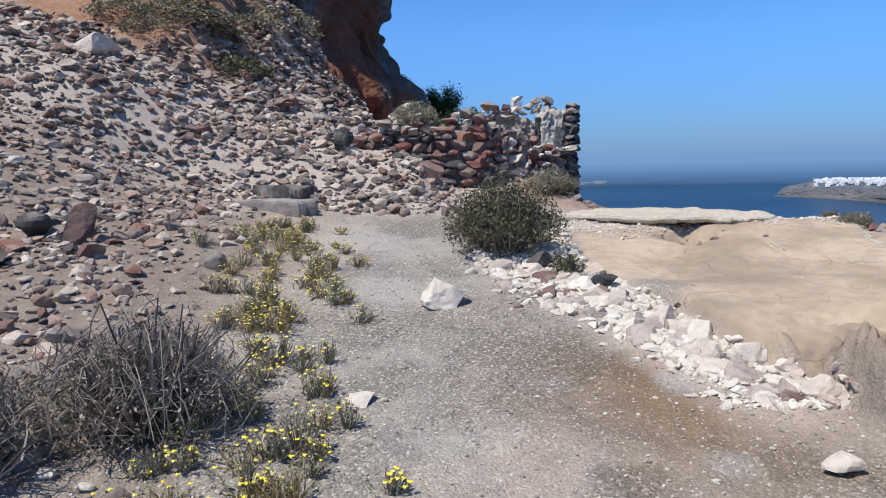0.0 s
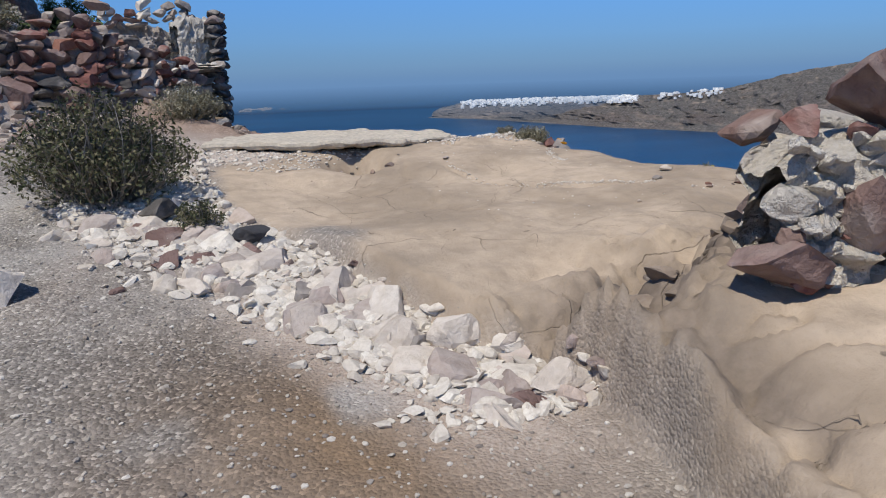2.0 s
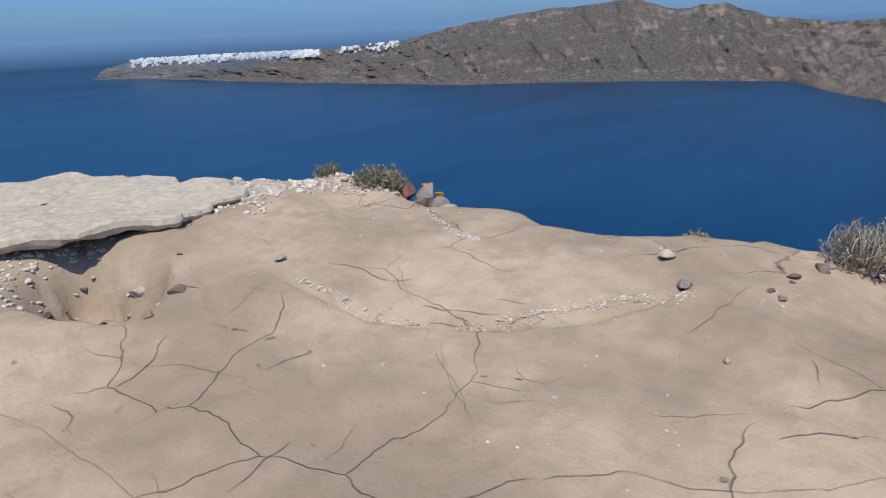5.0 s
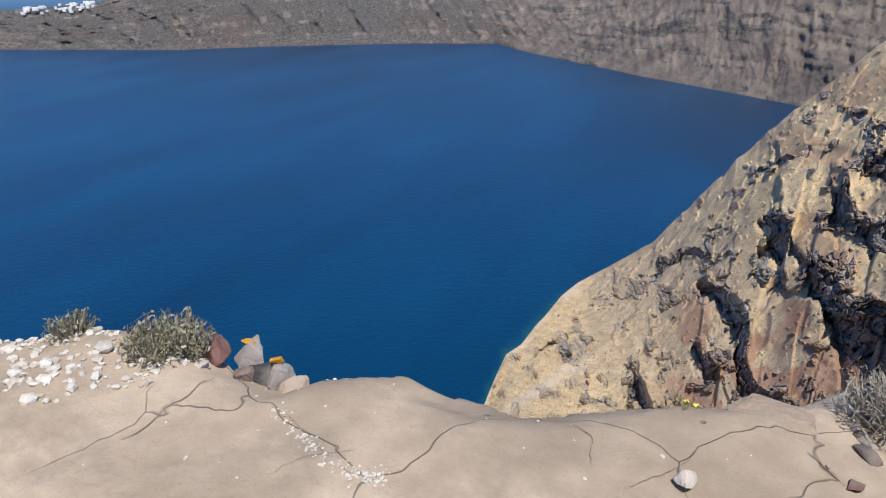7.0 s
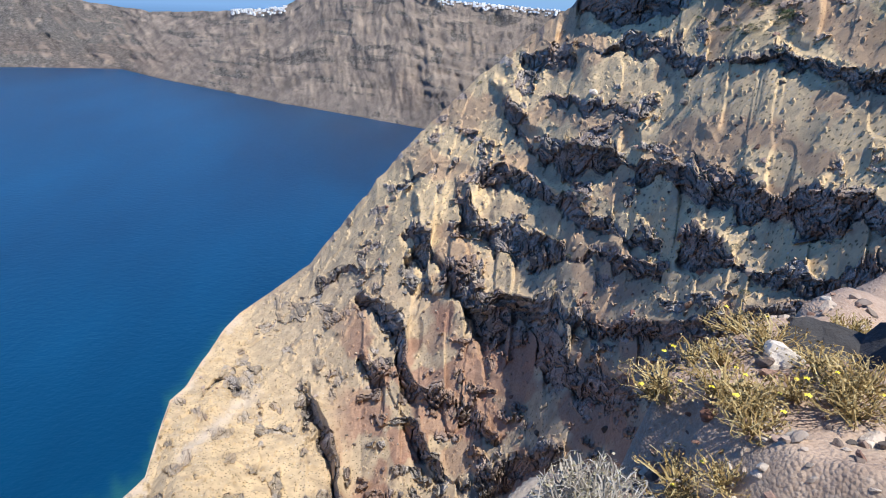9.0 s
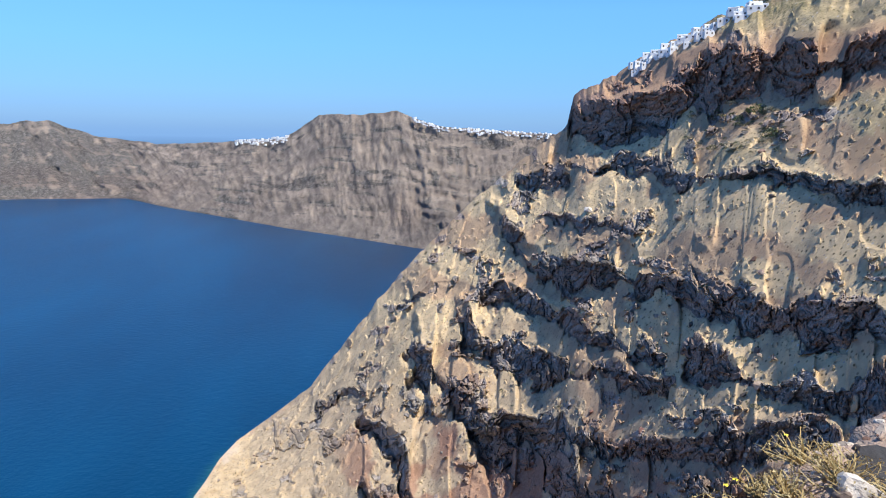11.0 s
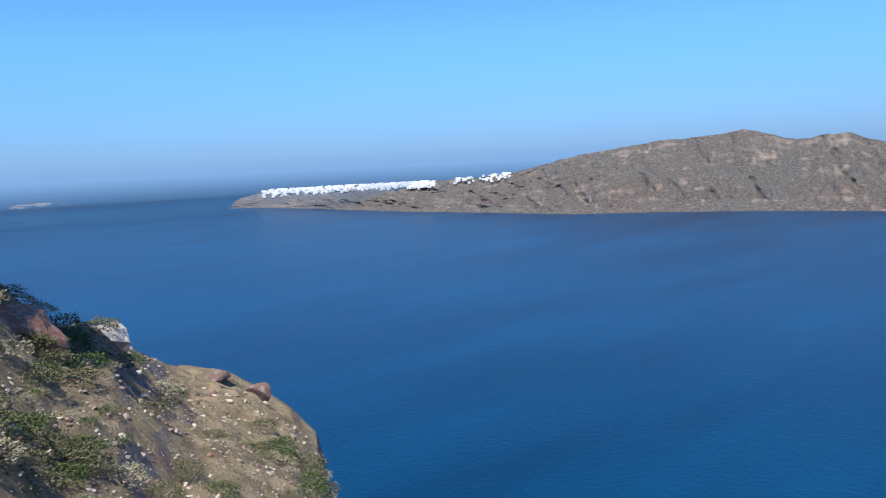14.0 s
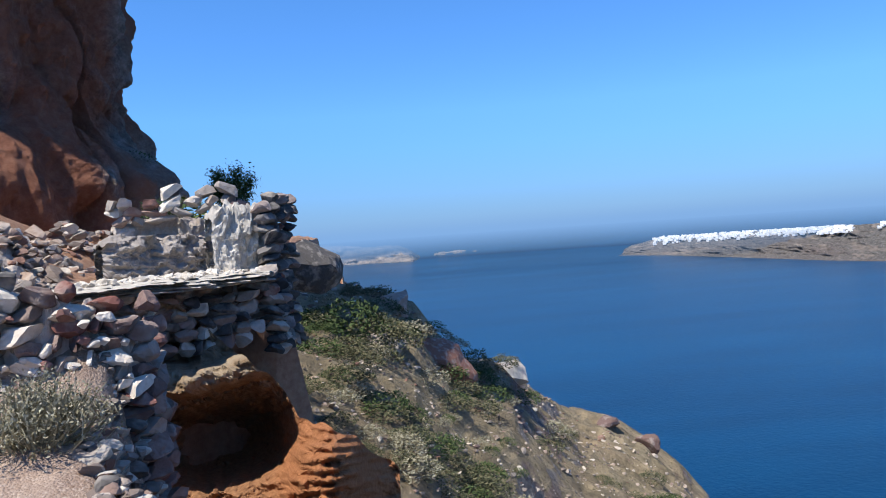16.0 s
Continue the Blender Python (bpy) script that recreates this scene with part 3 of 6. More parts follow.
CALDERA_TOP = (50, -43, 58, -39.4, 62.6, -37.9, 67.4, -36.1, 70.6, -34.5, 71.6, -33.9, 73.2, -30.6, 74.1, -28.9, 75.4, -28.1, 76.7, -26.5, 77.4, -25.8, 78.7, -24.2, 80, -23.1, 82.6, -21.6, 85.8, -19.6,
               88.6, -16.3, 90.5, -14.0, 92.6, -11.5, 94.6, -9.3, 96.4, -7.5, 98.8, -5.0, 101.6, -2.7, 104.4, -0.3, 105.9, 0.9, 106.3, 3.1, 108.6, 4.3, 110.3, 5.4, 115.9, 8.4, 124, 12, 135, 16, 150, 19)


def build_sea():
    R = np.concatenate([np.linspace(20, 200, 12), np.linspace(204, 560, 150), np.linspace(575, 900, 20), np.geomspace(920, 30000, 130)])
    B = np.radians(np.linspace(-180, 180, 541))
    RR, BB = np.meshgrid(R, B, indexing="ij")
    r = far_reach(RR)
    drop = (SEA_Z - EYE_Z) / RR * r
    V = np.stack([EYE_X + r * np.sin(BB), EYE_Y + r * np.cos(BB), EYE_Z + drop], -1).reshape(-1, 3)
    deg = np.degrees(BB)
    coast = -222 / np.tan(np.radians(curve(np.clip(deg, 50, 84), *CALDERA_TOP)))
    shallow = smooth(20, -4, RR - coast - 9 * fbm(deg * 1.2, RR / 30, 0, 3, 31)) * smooth(50, 56, deg) * smooth(81, 78, deg) * 0.55
    ob = mesh_object("sea", V, grid_faces(len(R), len(B))[:, ::-1], SEA, None, True, (("shallow", shallow),))
    ob.data.normals_split_custom_set_from_vertices([(0.0, 0.0, 1.0)] * len(ob.data.vertices))
    tagged(ob, "deep blue open sea with faint wind streaks", "sea", kind="structure")


build_sea()


def build_haze_sheets():
    """Added see-through glowing sheets that imitate bright haze over the farthest water."""
    m = bpy.data.materials.new("glowing_haze_sheet")
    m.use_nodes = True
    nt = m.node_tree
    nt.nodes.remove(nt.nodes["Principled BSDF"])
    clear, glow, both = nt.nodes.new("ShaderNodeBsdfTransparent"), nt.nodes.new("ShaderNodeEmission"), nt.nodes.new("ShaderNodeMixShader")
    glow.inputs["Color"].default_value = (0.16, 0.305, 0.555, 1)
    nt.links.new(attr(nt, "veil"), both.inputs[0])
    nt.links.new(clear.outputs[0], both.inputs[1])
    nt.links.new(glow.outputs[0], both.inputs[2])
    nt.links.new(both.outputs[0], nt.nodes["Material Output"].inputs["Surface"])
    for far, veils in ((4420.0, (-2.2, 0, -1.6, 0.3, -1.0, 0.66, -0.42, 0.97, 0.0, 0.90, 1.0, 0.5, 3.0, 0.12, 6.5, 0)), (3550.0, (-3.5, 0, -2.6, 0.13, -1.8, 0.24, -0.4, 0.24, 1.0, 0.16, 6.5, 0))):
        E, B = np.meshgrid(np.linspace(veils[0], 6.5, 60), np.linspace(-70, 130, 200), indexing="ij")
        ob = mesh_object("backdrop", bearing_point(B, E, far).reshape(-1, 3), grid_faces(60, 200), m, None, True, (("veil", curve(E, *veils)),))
        tagged(ob, "added glowing sheet that imitates pale blue haze over the distant sea", "haze", kind="structure")


build_haze_sheets()


def stair(t, sharp):
    """Steps of unit height: a tread, then a riser."""
    k = np.floor(t)
    f = t - k
    return k + np.clip((f - sharp) / (1 - sharp), 0, 1) ** 1.2


def steepness(P, nu, nv):
    """How steep each vertex of a patch is: 0 flat, 1 upright."""
    P = P.reshape(nu, nv, 3)
    n = np.cross(np.gradient(P, axis=0), np.gradient(P, axis=1))
    n = n / (np.linalg.norm(n, axis=-1, keepdims=True) + 1e-9)
    return 1 - np.abs(n[..., 2])


CALDERA_B = np.concatenate([np.linspace(50, 130, 1080), np.linspace(130.6, 150, 34)])




def build_caldera_cliff():
    """Lava flows that stand out as upright bands one above the other, with scree lying on the treads between them."""
    b, nk = CALDERA_B, 640
    nb = len(b)
    top = curve(b, *CALDERA_TOP)
    rim = np.minimum(-222 / np.tan(np.radians(np.minimum(top, -20))), curve(b, 50, 900, 79, 900, 80, 516, 84, 520, 89, 510, 101, 470, 107, 430, 118, 350, 135, 280, 150, 240))
    fine = np.arange(40, 160, 0.1)
    even = np.ones(31) / 31
    crest = np.interp(b, fine, np.convolve(np.interp(fine, b, top), even, "same"))
    brink = np.interp(b, fine, np.convolve(np.interp(fine, b, rim), even, "same"))
    tight = np.ones(9) / 9
    shore = smooth(84, 80, b)
    crest = crest + (np.interp(b, fine, np.convolve(np.interp(fine, b, top), tight, "same")) - crest) * shore
    brink = brink + (np.interp(b, fine, np.convolve(np.interp(fine, b, rim), tight, "same")) - brink) * shore
    low = -50.0
    K, B = np.meshgrid(np.linspace(0, 1, nk), b, indexing="ij")
    E = low + (top - low) * K
    fall = curve(B, 50, -0.58, 62, -0.5, 72, -0.25, 80, -0.05, 85, 0.1, 90, 0.36, 95, 0.56, 100, 0.70, 105, 0.80, 110, 0.84, 150, 0.9)
    r0 = brink * (np.tan(np.radians(crest)) - fall) / (np.tan(np.radians(E)) - fall)
    r0 = np.minimum(r0, 214 / np.tan(np.radians(np.maximum(-E, 20)))) * smooth(-20, -21, E) + r0 * smooth(-21, -20, E)
    grade = np.clip(np.gradient(r0, axis=0) / np.gradient(E, axis=0), 1.5, 14)
    wb = B + 1.3 * fbm(B * 0.22, E * 0.22, 0, 3, 41) + 0.55 * fbm(B * 0.9, E * 0.9, 0, 3, 42)
    we = E + 1.0 * fbm(B * 0.25, E * 0.25, 5, 3, 43) + 0.50 * fbm(B * 1.1, E * 0.8, 2, 4, 44)
    sb = B + 1.3 * fbm(B * 0.22, E * 0.22, 0, 2, 41)
    se = E + 1.0 * fbm(B * 0.25, E * 0.25, 5, 2, 43)
    shift, lava, foot, crown = np.zeros_like(E), np.zeros_like(E), np.zeros_like(E), np.zeros_like(E)

    def flow(thick, *line):
        """One lava flow along a line of bearings and elevations."""
        nonlocal shift, lava, foot, crown
        seed = int(thick * 10) + int(abs(line[1]) * 7)
        mid = curve(wb, *line)
        step = np.diff(line[1::2]) / np.diff(line[0::2])
        lean = np.sqrt(1 + np.interp(sb, (np.array(line[0:-2:2]) + np.array(line[2::2])) / 2, step) ** 2)
        th = thick * (0.55 + 0.75 * vnoise(B * 0.45, E * 0.12, 0, 45 + seed)) * smooth(line[0] - 0.4, line[0] + 0.8, wb) * smooth(line[-2] + 0.6, line[-2] - 1.2, wb) + 0.02
        th = th * (0.25 + 0.75 * smooth(0.26, 0.40, vnoise(B * 0.55 + seed, E * 0.2, 0, 46)))
        u = (we - mid) / lean / th
        v = (se - curve(sb, *line)) / lean / th
        psi = np.where(np.abs(v) < 0.5, v, np.sign(v) * 0.5 * np.exp(-(np.abs(v) - 0.5) / 1.1))
        shift = shift - psi * th * lean * grade * 0.7
        lava = np.maximum(lava, smooth(0.56, 0.46, np.abs(u)) * smooth(0.15, 0.4, th))
        foot = np.maximum(foot, np.exp(-((u + 0.44) / 0.15) ** 2) * smooth(0.3, 0.9, th))
        crown = np.maximum(crown, np.exp(-((u - 0.36) / 0.16) ** 2) * smooth(0.3, 0.9, th))

    flow(3.7, 105.5, 2.0, 110, 1.9, 116, 4.4, 127, 5.4, 150, 7)
    flow(1.7, 102, -3.4, 106, -2.4, 110, -2.0, 118.7, -2.7, 130, -4.2, 150, -5)
    flow(2.7, 100.6, -7.4, 104.5, -10.0, 111, -11.0, 115.5, -12.2, 118, -12.4)
    flow(1.7, 99.2, -12, 105, -13.8, 109, -16, 114, -15)
    flow(3.0, 115.4, -10.2, 120, -12, 129, -13.5, 150, -14)
    flow(2.3, 97.2, -14.5, 102.6, -17.8, 109, -18.6, 114, -17.2)
    flow(2.2, 114.4, -15.4, 124, -18.2, 130, -17.2, 150, -18)
    flow(2.5, 93.0, -16.8, 98, -20.7, 105, -23.3, 112, -24, 120, -22, 130, -20.5, 150, -22)
    flow(1.7, 89.6, -21.6, 93.6, -26.8, 98.9, -31.4, 103, -33)
    flow(1.3, 88.8, -26.6, 94.3, -30.6, 96.7, -34.7, 99, -37)
    flow(1.0, 84.8, -28.6, 86.2, -32.5, 87.6, -37, 90, -42)
    flow(3.0, 100.5, -22.6, 108, -27.0, 113, -29.2, 120, -25.5, 130, -24.5, 150, -26)
    flow(2.4, 100, -37, 107, -34, 116, -33.5, 150, -33)
    flow(0.7, 93, -13.6, 96, -12.2, 99, -9.6)
    flow(0.6, 86.5, -22.4, 89, -19.5, 91, -17.6)
    flow(1.3, 77.4, -29.3, 78.6, -28.6, 80.2, -28.8)
    flow(0.7, 105, -6.2, 108, -5.8, 112, -6.6)
    # small outcrops between the flows
    x, y, z = r0 * np.sin(np.radians(B)), r0 * np.cos(np.radians(B)), r0 * np.tan(np.radians(E))
    knob = smooth(0.34, 0.5, fbm(B * 0.8, E * 1.1, 0, 4, 47)) * (0.62 + 0.38 * smooth(86, 94, B)) * smooth(0.62, 0.45, vnoise(B * 0.18, E * 0.18, 0, 48) * smooth(100, 106, B))
    lava = np.maximum(lava, 0.85 * knob)
    block, joint, _ = cells(wb * 1.25, we * 0.95, 49)
    chip, seam, _ = cells(wb * 3.2, we * 2.6, 50)
    boulder, _, mid = cells(B * 2.4, E * 3.2, 51)
    hold = smooth(1.0, 0.97, K) + 0.06 * smooth(84, 90, B)
    away = np.clip(r0 / 300, 0.35, 1.2)
    push = lava * ((block - 0.5) * 4.6 + (chip - 0.5) * 2.2 + 2.6 * smooth(0.12, 0.0, joint) + 0.9 * smooth(0.16, 0.0, seam) + 1.6 * fbm(x / 9, y / 9, z / 7, 4, 52))
    push = push + 2.4 * foot - 2.0 * crown - 2.5 * knob
    r = np.maximum(r0 + (shift + push * away) * np.minimum(hold, 1), 40)
    x, y = r * np.sin(np.radians(B)), r * np.cos(np.radians(B))
    inland = smooth(0, 5, top - E)
    ledge = smooth(0.25, 0.5, fbm(x / 18, y / 18, 0, 4, 60))
    lift = (1 - lava) * (0.8 * fbm(x / 9, y / 9, 0, 4, 53) + 1.6 * ledge + 1.0 * (boulder > 0.85) * np.clip(1 - (mid / 0.34) ** 2, 0, 1) ** 0.5) * np.minimum(hold, 1)
    lift = lift + 2.2 * fbm(x / 40, y / 40, 0, 4, 54) * inland + 1.3 * fbm(B * 1.6, 3.0, 0, 4, 40) * smooth(82, 88, B) * smooth(2, 0, top - E)
    lava = np.maximum(lava, 0.3 * ledge * smooth(0.5, 0.75, ledge))
    P = np.stack([EYE_X + r * np.sin(np.radians(B)), EYE_Y + r * np.cos(np.radians(B)), EYE_Z + r * np.tan(np.radians(E)) + lift], -1)
    back = []
    last = np.hypot(P[-1, :, 0] - EYE_X, P[-1, :, 1] - EYE_Y)
    for q in (1.01, 1.04, 1.1, 1.25):
        back.append(np.stack([EYE_X + last * q * np.sin(np.radians(b)), EYE_Y + last * q * np.cos(np.radians(b)), P[-1, :, 2] - (q - 1) * last * 0.9], -1)[None])
    P = np.concatenate([P] + back)
    P[..., 2] = np.maximum(P[..., 2], SEA_Z - 5)
    extra = np.zeros((4, nb))
    red = 0.85 * smooth(0.4, 0.62, vnoise(wb * 0.35, we * 0.5, 0, 55)) * smooth(-20, -26, E) * smooth(86, 90, B) + 0.5 * smooth(0.55, 0.7, vnoise(wb * 0.3, we * 0.6, 0, 56)) * smooth(90, 96, B)
    red = np.maximum(red * (1 - 0.55 * lava), 0.75 * smooth(-1.2, 0.6, E - curve(B, 105, 0.5, 116, 2.5, 127, 3.4)) * smooth(104, 107, B) * smooth(7.2, 5.4, E - curve(B, 105, -0.8, 116, 0.6, 127, 1.6)))
    ashen = smooth(-14, -24, E + 3 * fbm(B * 0.2, E * 0.2, 0, 3, 57)) * (0.35 + 0.35 * smooth(80, 88, B + 0.4 * (E + 30)))
    pale = smooth(1.0, 0.1, top - E + 1.0 * fbm(B * 1.3, E * 1.3, 0, 3, 58)) * smooth(81, 79.5, B) * 0.45
    pale = np.maximum(pale, 0.6 * np.exp(-((E + 31.5 - 0.55 * (B - 77)) / 0.5) ** 2) * smooth(73.5, 75, B) * smooth(82, 80, B))
    grow = smooth(1.0, 3.0, E - curve(B, 105, 2.5, 110, 3.9, 116, 6.4, 127, 7.6)) * smooth(107, 110, B) + 0.5 * smooth(0.5, 0.65, vnoise(B * 0.3, E * 0.6, 0, 59)) * smooth(112, 117, B) * smooth(-3, -1, E)
    tone = 0.55 * chip + 0.45 * block
    ob = mesh_object("caldera_cliff", P.reshape(-1, 3), grid_faces(nk + 4, nb), CLIFF, None, False,
                     [(k, np.concatenate([np.clip(v, 0, 1), extra])) for k, v in (("steep", lava), ("red", red), ("ashen", ashen), ("pale", pale), ("green", grow), ("tone", tone))])
    tagged(ob, "layered dark lava and tan scree cliff falling to the sea", "cliff", kind="structure")

    def spot(bearing, elevation):
        j = int(np.clip(np.searchsorted(b, bearing), 0, nb - 1))
        i = int(np.clip((elevation - low) / (top[j] - low) * (nk - 1), 0, nk - 1))
        return P[i, j], lava[i, j]

    return ob, spot


CLIFF_OBJECT, cliff_spot = build_caldera_cliff()

SHORE = (15, -2.6, 22.2, -2.9, 26, -3.1, 36.7, -4.0, 49, -4.7, 67, -4.8, 72.8, -4.9, 75.5, -5.6, 84, -7.3, 95, -9.0, 110, -10, 130, -10.5)
RIDGE = (21.8, -3.1, 22.4, -2.8, 23.5, -2.2, 25.8, -1.75, 32, -1.72, 38, -1.7, 42, -1.5, 45, -1.25, 49, -0.3, 55.5, 0.6, 58.5, 0.75, 61.5, 1.15, 65, 0.2, 68, 0.6, 71, -0.5, 75, -1.0,
         80, -0.75, 84.2, -0.4, 86.8, 1.35, 90, 1.45, 92.8, 1.75, 96, 0.6, 106, 0.1, 115, 0.3, 130, 0.6)


def build_far_land():
    nb, ns = 1100, 150
    b = np.linspace(21.9, 128, nb)
    S, B = np.meshgrid(np.linspace(0, 1, ns), b, indexing="ij")
    shore, ridge = curve(B, *SHORE), curve(B, *RIDGE)
    ridge = ridge + 0.07 * fbm(B * 1.2, 2.0, 0, 4, 50) * smooth(22, 30, B)
    R0 = (SEA_Z - EYE_Z) / np.tan(np.radians(shore))
    e = shore + (ridge - shore) * S
    deep = 0.18 + 0.12 * smooth(40, 60, B)
    t = S * 9 + 1.2 * fbm(B * 0.20, S * 1.5, 0, 4, 51)
    step = stair(t, 0.5) - t
    ribs = fbm(B * 0.7 + 2.0 * S, S * 2.0, 0, 6, 52)
    fine = fbm(B * 2.8, S * 9, 0, 4, 53)
    R = R0 * (1 + deep * S ** 1.15 + ((0.005 + 0.010 * smooth(90, 97, B)) * step + (0.022 - 0.012 * smooth(73, 76, B)) * ribs + 0.006 * fine) * smooth(0, 0.25, S))
    P = bearing_point(B, e, far_reach(R))
    steep = steepness(P.reshape(-1, 3), ns, nb)
    dark = 0.50 + 0.34 * fbm(B * 0.9 + S * 3, S * 9 - B * 0.4, 0, 6, 54) + 0.22 * smooth(-0.2, 0.4, fbm(B * 0.25, S * 16, 0, 4, 34)) - 0.36 * smooth(72, 77, B) + 0.6 * fbm(B * 0.35, S * 24, 0, 4, 67) * smooth(74, 80, B) + 0.36 * smooth(76, 66, B) - 0.1 * S + 0.3 * fbm(B * 4, S * 14, 0, 4, 69) - 0.6 * np.exp(-((B - 75.6 - 1.5 * S) / 0.9) ** 2) * smooth(0.75, 0.4, S)
    dark = np.where((B > 94) & (S > 0.3) & (S < 0.92), dark + 0.35 * smooth(-0.1, 0.5, np.sin(S * 48 + 5 * fbm(B * 0.35, S * 2, 0, 3, 56))), dark)
    dark = 0.42 + 0.06 * smooth(76, 68, B) + 1.5 * (dark - 0.5) + 0.4 * fbm(B * 0.22 + S, S * 22, 0, 4, 33) + 0.35 * fbm(B * 1.6 + 5 * S, S * 5, 0, 4, 32)
    red = smooth(0.62, 0.75, vnoise(B * 0.3, S * 3.5, 0, 55)) * 0.12 * smooth(0.55, 0.35, S)
    ob = mesh_object("far_island_cliff", P.reshape(-1, 3), grid_faces(ns, nb), FAR_CLIFF_HAZED, None, True, (("steep", np.clip(dark, 0, 1)), ("red", red)))
    tagged(ob, "long brown island with steep striped cliffs, haze put into its greyed colour", "island", kind="structure")
    # low island to the west
    b = np.linspace(-24, 12.6, 300)
    S, B = np.meshgrid(np.linspace(0, 1, 24), b, indexing="ij")
    shore = curve(B, -24, -2.4, -1, -2.2, 6.6, -2.35, 7.4, -2.05, 12.4, -1.85)
    top = curve(B, -24, -0.3, -1, -0.45, 3, -0.95, 5.6, -1.0, 6.6, -1.55, 7.2, -1.95, 9, -1.72, 12, -1.75, 12.5, -1.85) + 0.05 * fbm(B * 2, 0.0, 0, 3, 57)
    R0 = (SEA_Z - EYE_Z) / np.tan(np.radians(shore))
    R = R0 * (1 + 0.1 * S + 0.015 * fbm(B * 2, S * 4, 0, 3, 58))
    P = bearing_point(B, shore + (top - shore) * S, far_reach(R))
    ob = mesh_object("low_far_island", P.reshape(-1, 3), grid_faces(24, 300), FAR_CLIFF_HAZED, None, True,
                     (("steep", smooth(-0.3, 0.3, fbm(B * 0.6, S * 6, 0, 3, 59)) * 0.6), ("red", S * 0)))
    tagged(ob, "low island on the horizon, haze put into its greyed colour", "island", kind="structure")


build_far_land()


def slope_height(b, r):
    """Height of the headland's flank at bearing b and level distance r from the lookout."""
    top = curve(b, -60, -2, -10, -2.6, 0.5, -3.2, 3, -4.1, 6.7, -5.5, 9, -8.8, 10.4, -10.0, 12.5, -10.5, 14.0, -11.2, 16.0, -12.9, 17.5, -13.8, 21, -14.9, 23.8, -16.5, 26.3, -18.3, 28.2, -20.4, 29.1, -25.0, 31.6, -31.0, 45, -36)
    rim = curve(b, -60, 30, -10, 34, 0, 38, 10, 44, 14, 46, 19, 60, 29, 62, 45, 55)
    rz = rim * np.tan(np.radians(top))
    foot = curve(b, -60, -4.5, -8, -4.5, 6, -6.5, 20, -9.5, 45, -12)
    s = np.clip((r - 7) / (rim - 7), 0, 1)
    x, y = EYE_X + r * np.sin(np.radians(b)), EYE_Y + r * np.cos(np.radians(b))
    t = s * 7 + 0.9 * fbm(x / 14, y / 14, 0, 3, 61)
    step = (stair(t, 0.6) - t + 0.3) * smooth(0.4, 0.6, vnoise(x / 7, y / 7, 0, 62))
    bumps = 0.5 * step * smooth(8, 18, b) + 0.4 * step + 0.8 * fbm(x / 9, y / 9, 0, 4, 64) + 0.40 * fbm(x / 1.6, y / 1.6, 0, 4, 63)
    z = foot + (rz - foot) * s + bumps * smooth(0, 0.15, s) * (0.25 + 0.75 * smooth(1.0, 0.9, s)) * (0.4 + 0.6 * s)
    return EYE_Z + np.where(r > rim, z - (r - rim) * 1.4, z), s


def build_front_slope():
    """The steep flank of the headland that falls to the sea beyond the ruined wall."""
    nb, nr = 480, 300
    R, B = np.meshgrid(7 + 75 * np.linspace(0, 1, nr) ** 1.3, np.linspace(-60, 45, nb), indexing="ij")
    Z, S = slope_height(B, R)
    P = np.stack([EYE_X + R * np.sin(np.radians(B)), EYE_Y + R * np.cos(np.radians(B)), Z], -1)
    steep = smooth(0.28, 0.55, steepness(P.reshape(-1, 3), nr, nb)) * (0.35 + 0.45 * smooth(5, 18, B))
    ob = mesh_object("headland_slope", P.reshape(-1, 3), grid_faces(nr, nb), SLOPE, None, False, (("steep", np.clip(steep, 0, 1)), ("red", 0.3 * vnoise(P[..., 0] / 4, P[..., 1] / 4, 0, 66))))
    tagged(ob, "steep scrubby scree slope of the headland above the sea", "slope", kind="structure")


build_front_slope()


def build_crag():
    """The great red and dark rock tower that stands over the path."""
    nu, nv = 460, 330
    U, Vv = np.meshgrid(np.linspace(0, 2 * np.pi, nu), np.linspace(0, 1, nv), indexing="ij")
    zz = -8 + 40 * Vv
    lobe = 1 + 0.07 * fbm(np.cos(U) * 1.6 + 4, np.sin(U) * 1.6, zz * 0.07, 4, 70)
    band = stair(zz / 3.2 + 0.6 * fbm(np.cos(U) * 2, np.sin(U) * 2, zz * 0.1, 3, 71), 0.6) - zz / 3.2
    foot = 1.5 * smooth(6.5, 3.5, zz)
    rx = (7.9 - 0.02 * zz + 0.4 * band + foot) * lobe
    rough = 0.7 * fbm(np.cos(U) * 7, np.sin(U) * 7, zz * 0.5, 6, 72) - 0.8 * smooth(0.12, 0.0, np.abs(fbm(np.cos(U) * 5, np.sin(U) * 5, zz * 0.12, 3, 74)))
    X, Y = -10.8 + (rx + rough) * np.cos(U), 33.0 + (rx + rough) * np.sin(U)
    P = np.stack([X, Y, zz], -1)
    red = smooth(-0.25, 0.25, fbm(X * 0.25, Y * 0.25, zz * 0.12, 3, 73)) * 0.9
    ob = mesh_object("rock_tower", P.reshape(-1, 3), grid_faces(nu, nv), CRAG, None, False, (("steep", 0.35 + 0.5 * vnoise(X / 2, Y / 2, zz / 2, 75)), ("red", red)))
    tagged(ob, "towering red and dark layered volcanic crag", "crag", kind="structure")


build_crag()


# ---- stones ----
def icosphere(level):
    bm = bmesh.new()
    bmesh.ops.create_icosphere(bm, subdivisions=level, radius=1.0)
    bm.verts.ensure_lookup_table()
    v = np.array([p.co[:] for p in bm.verts])
    f = np.array([[q.index for q in p.verts] for p in bm.faces])
    bm.free()
    return v, f


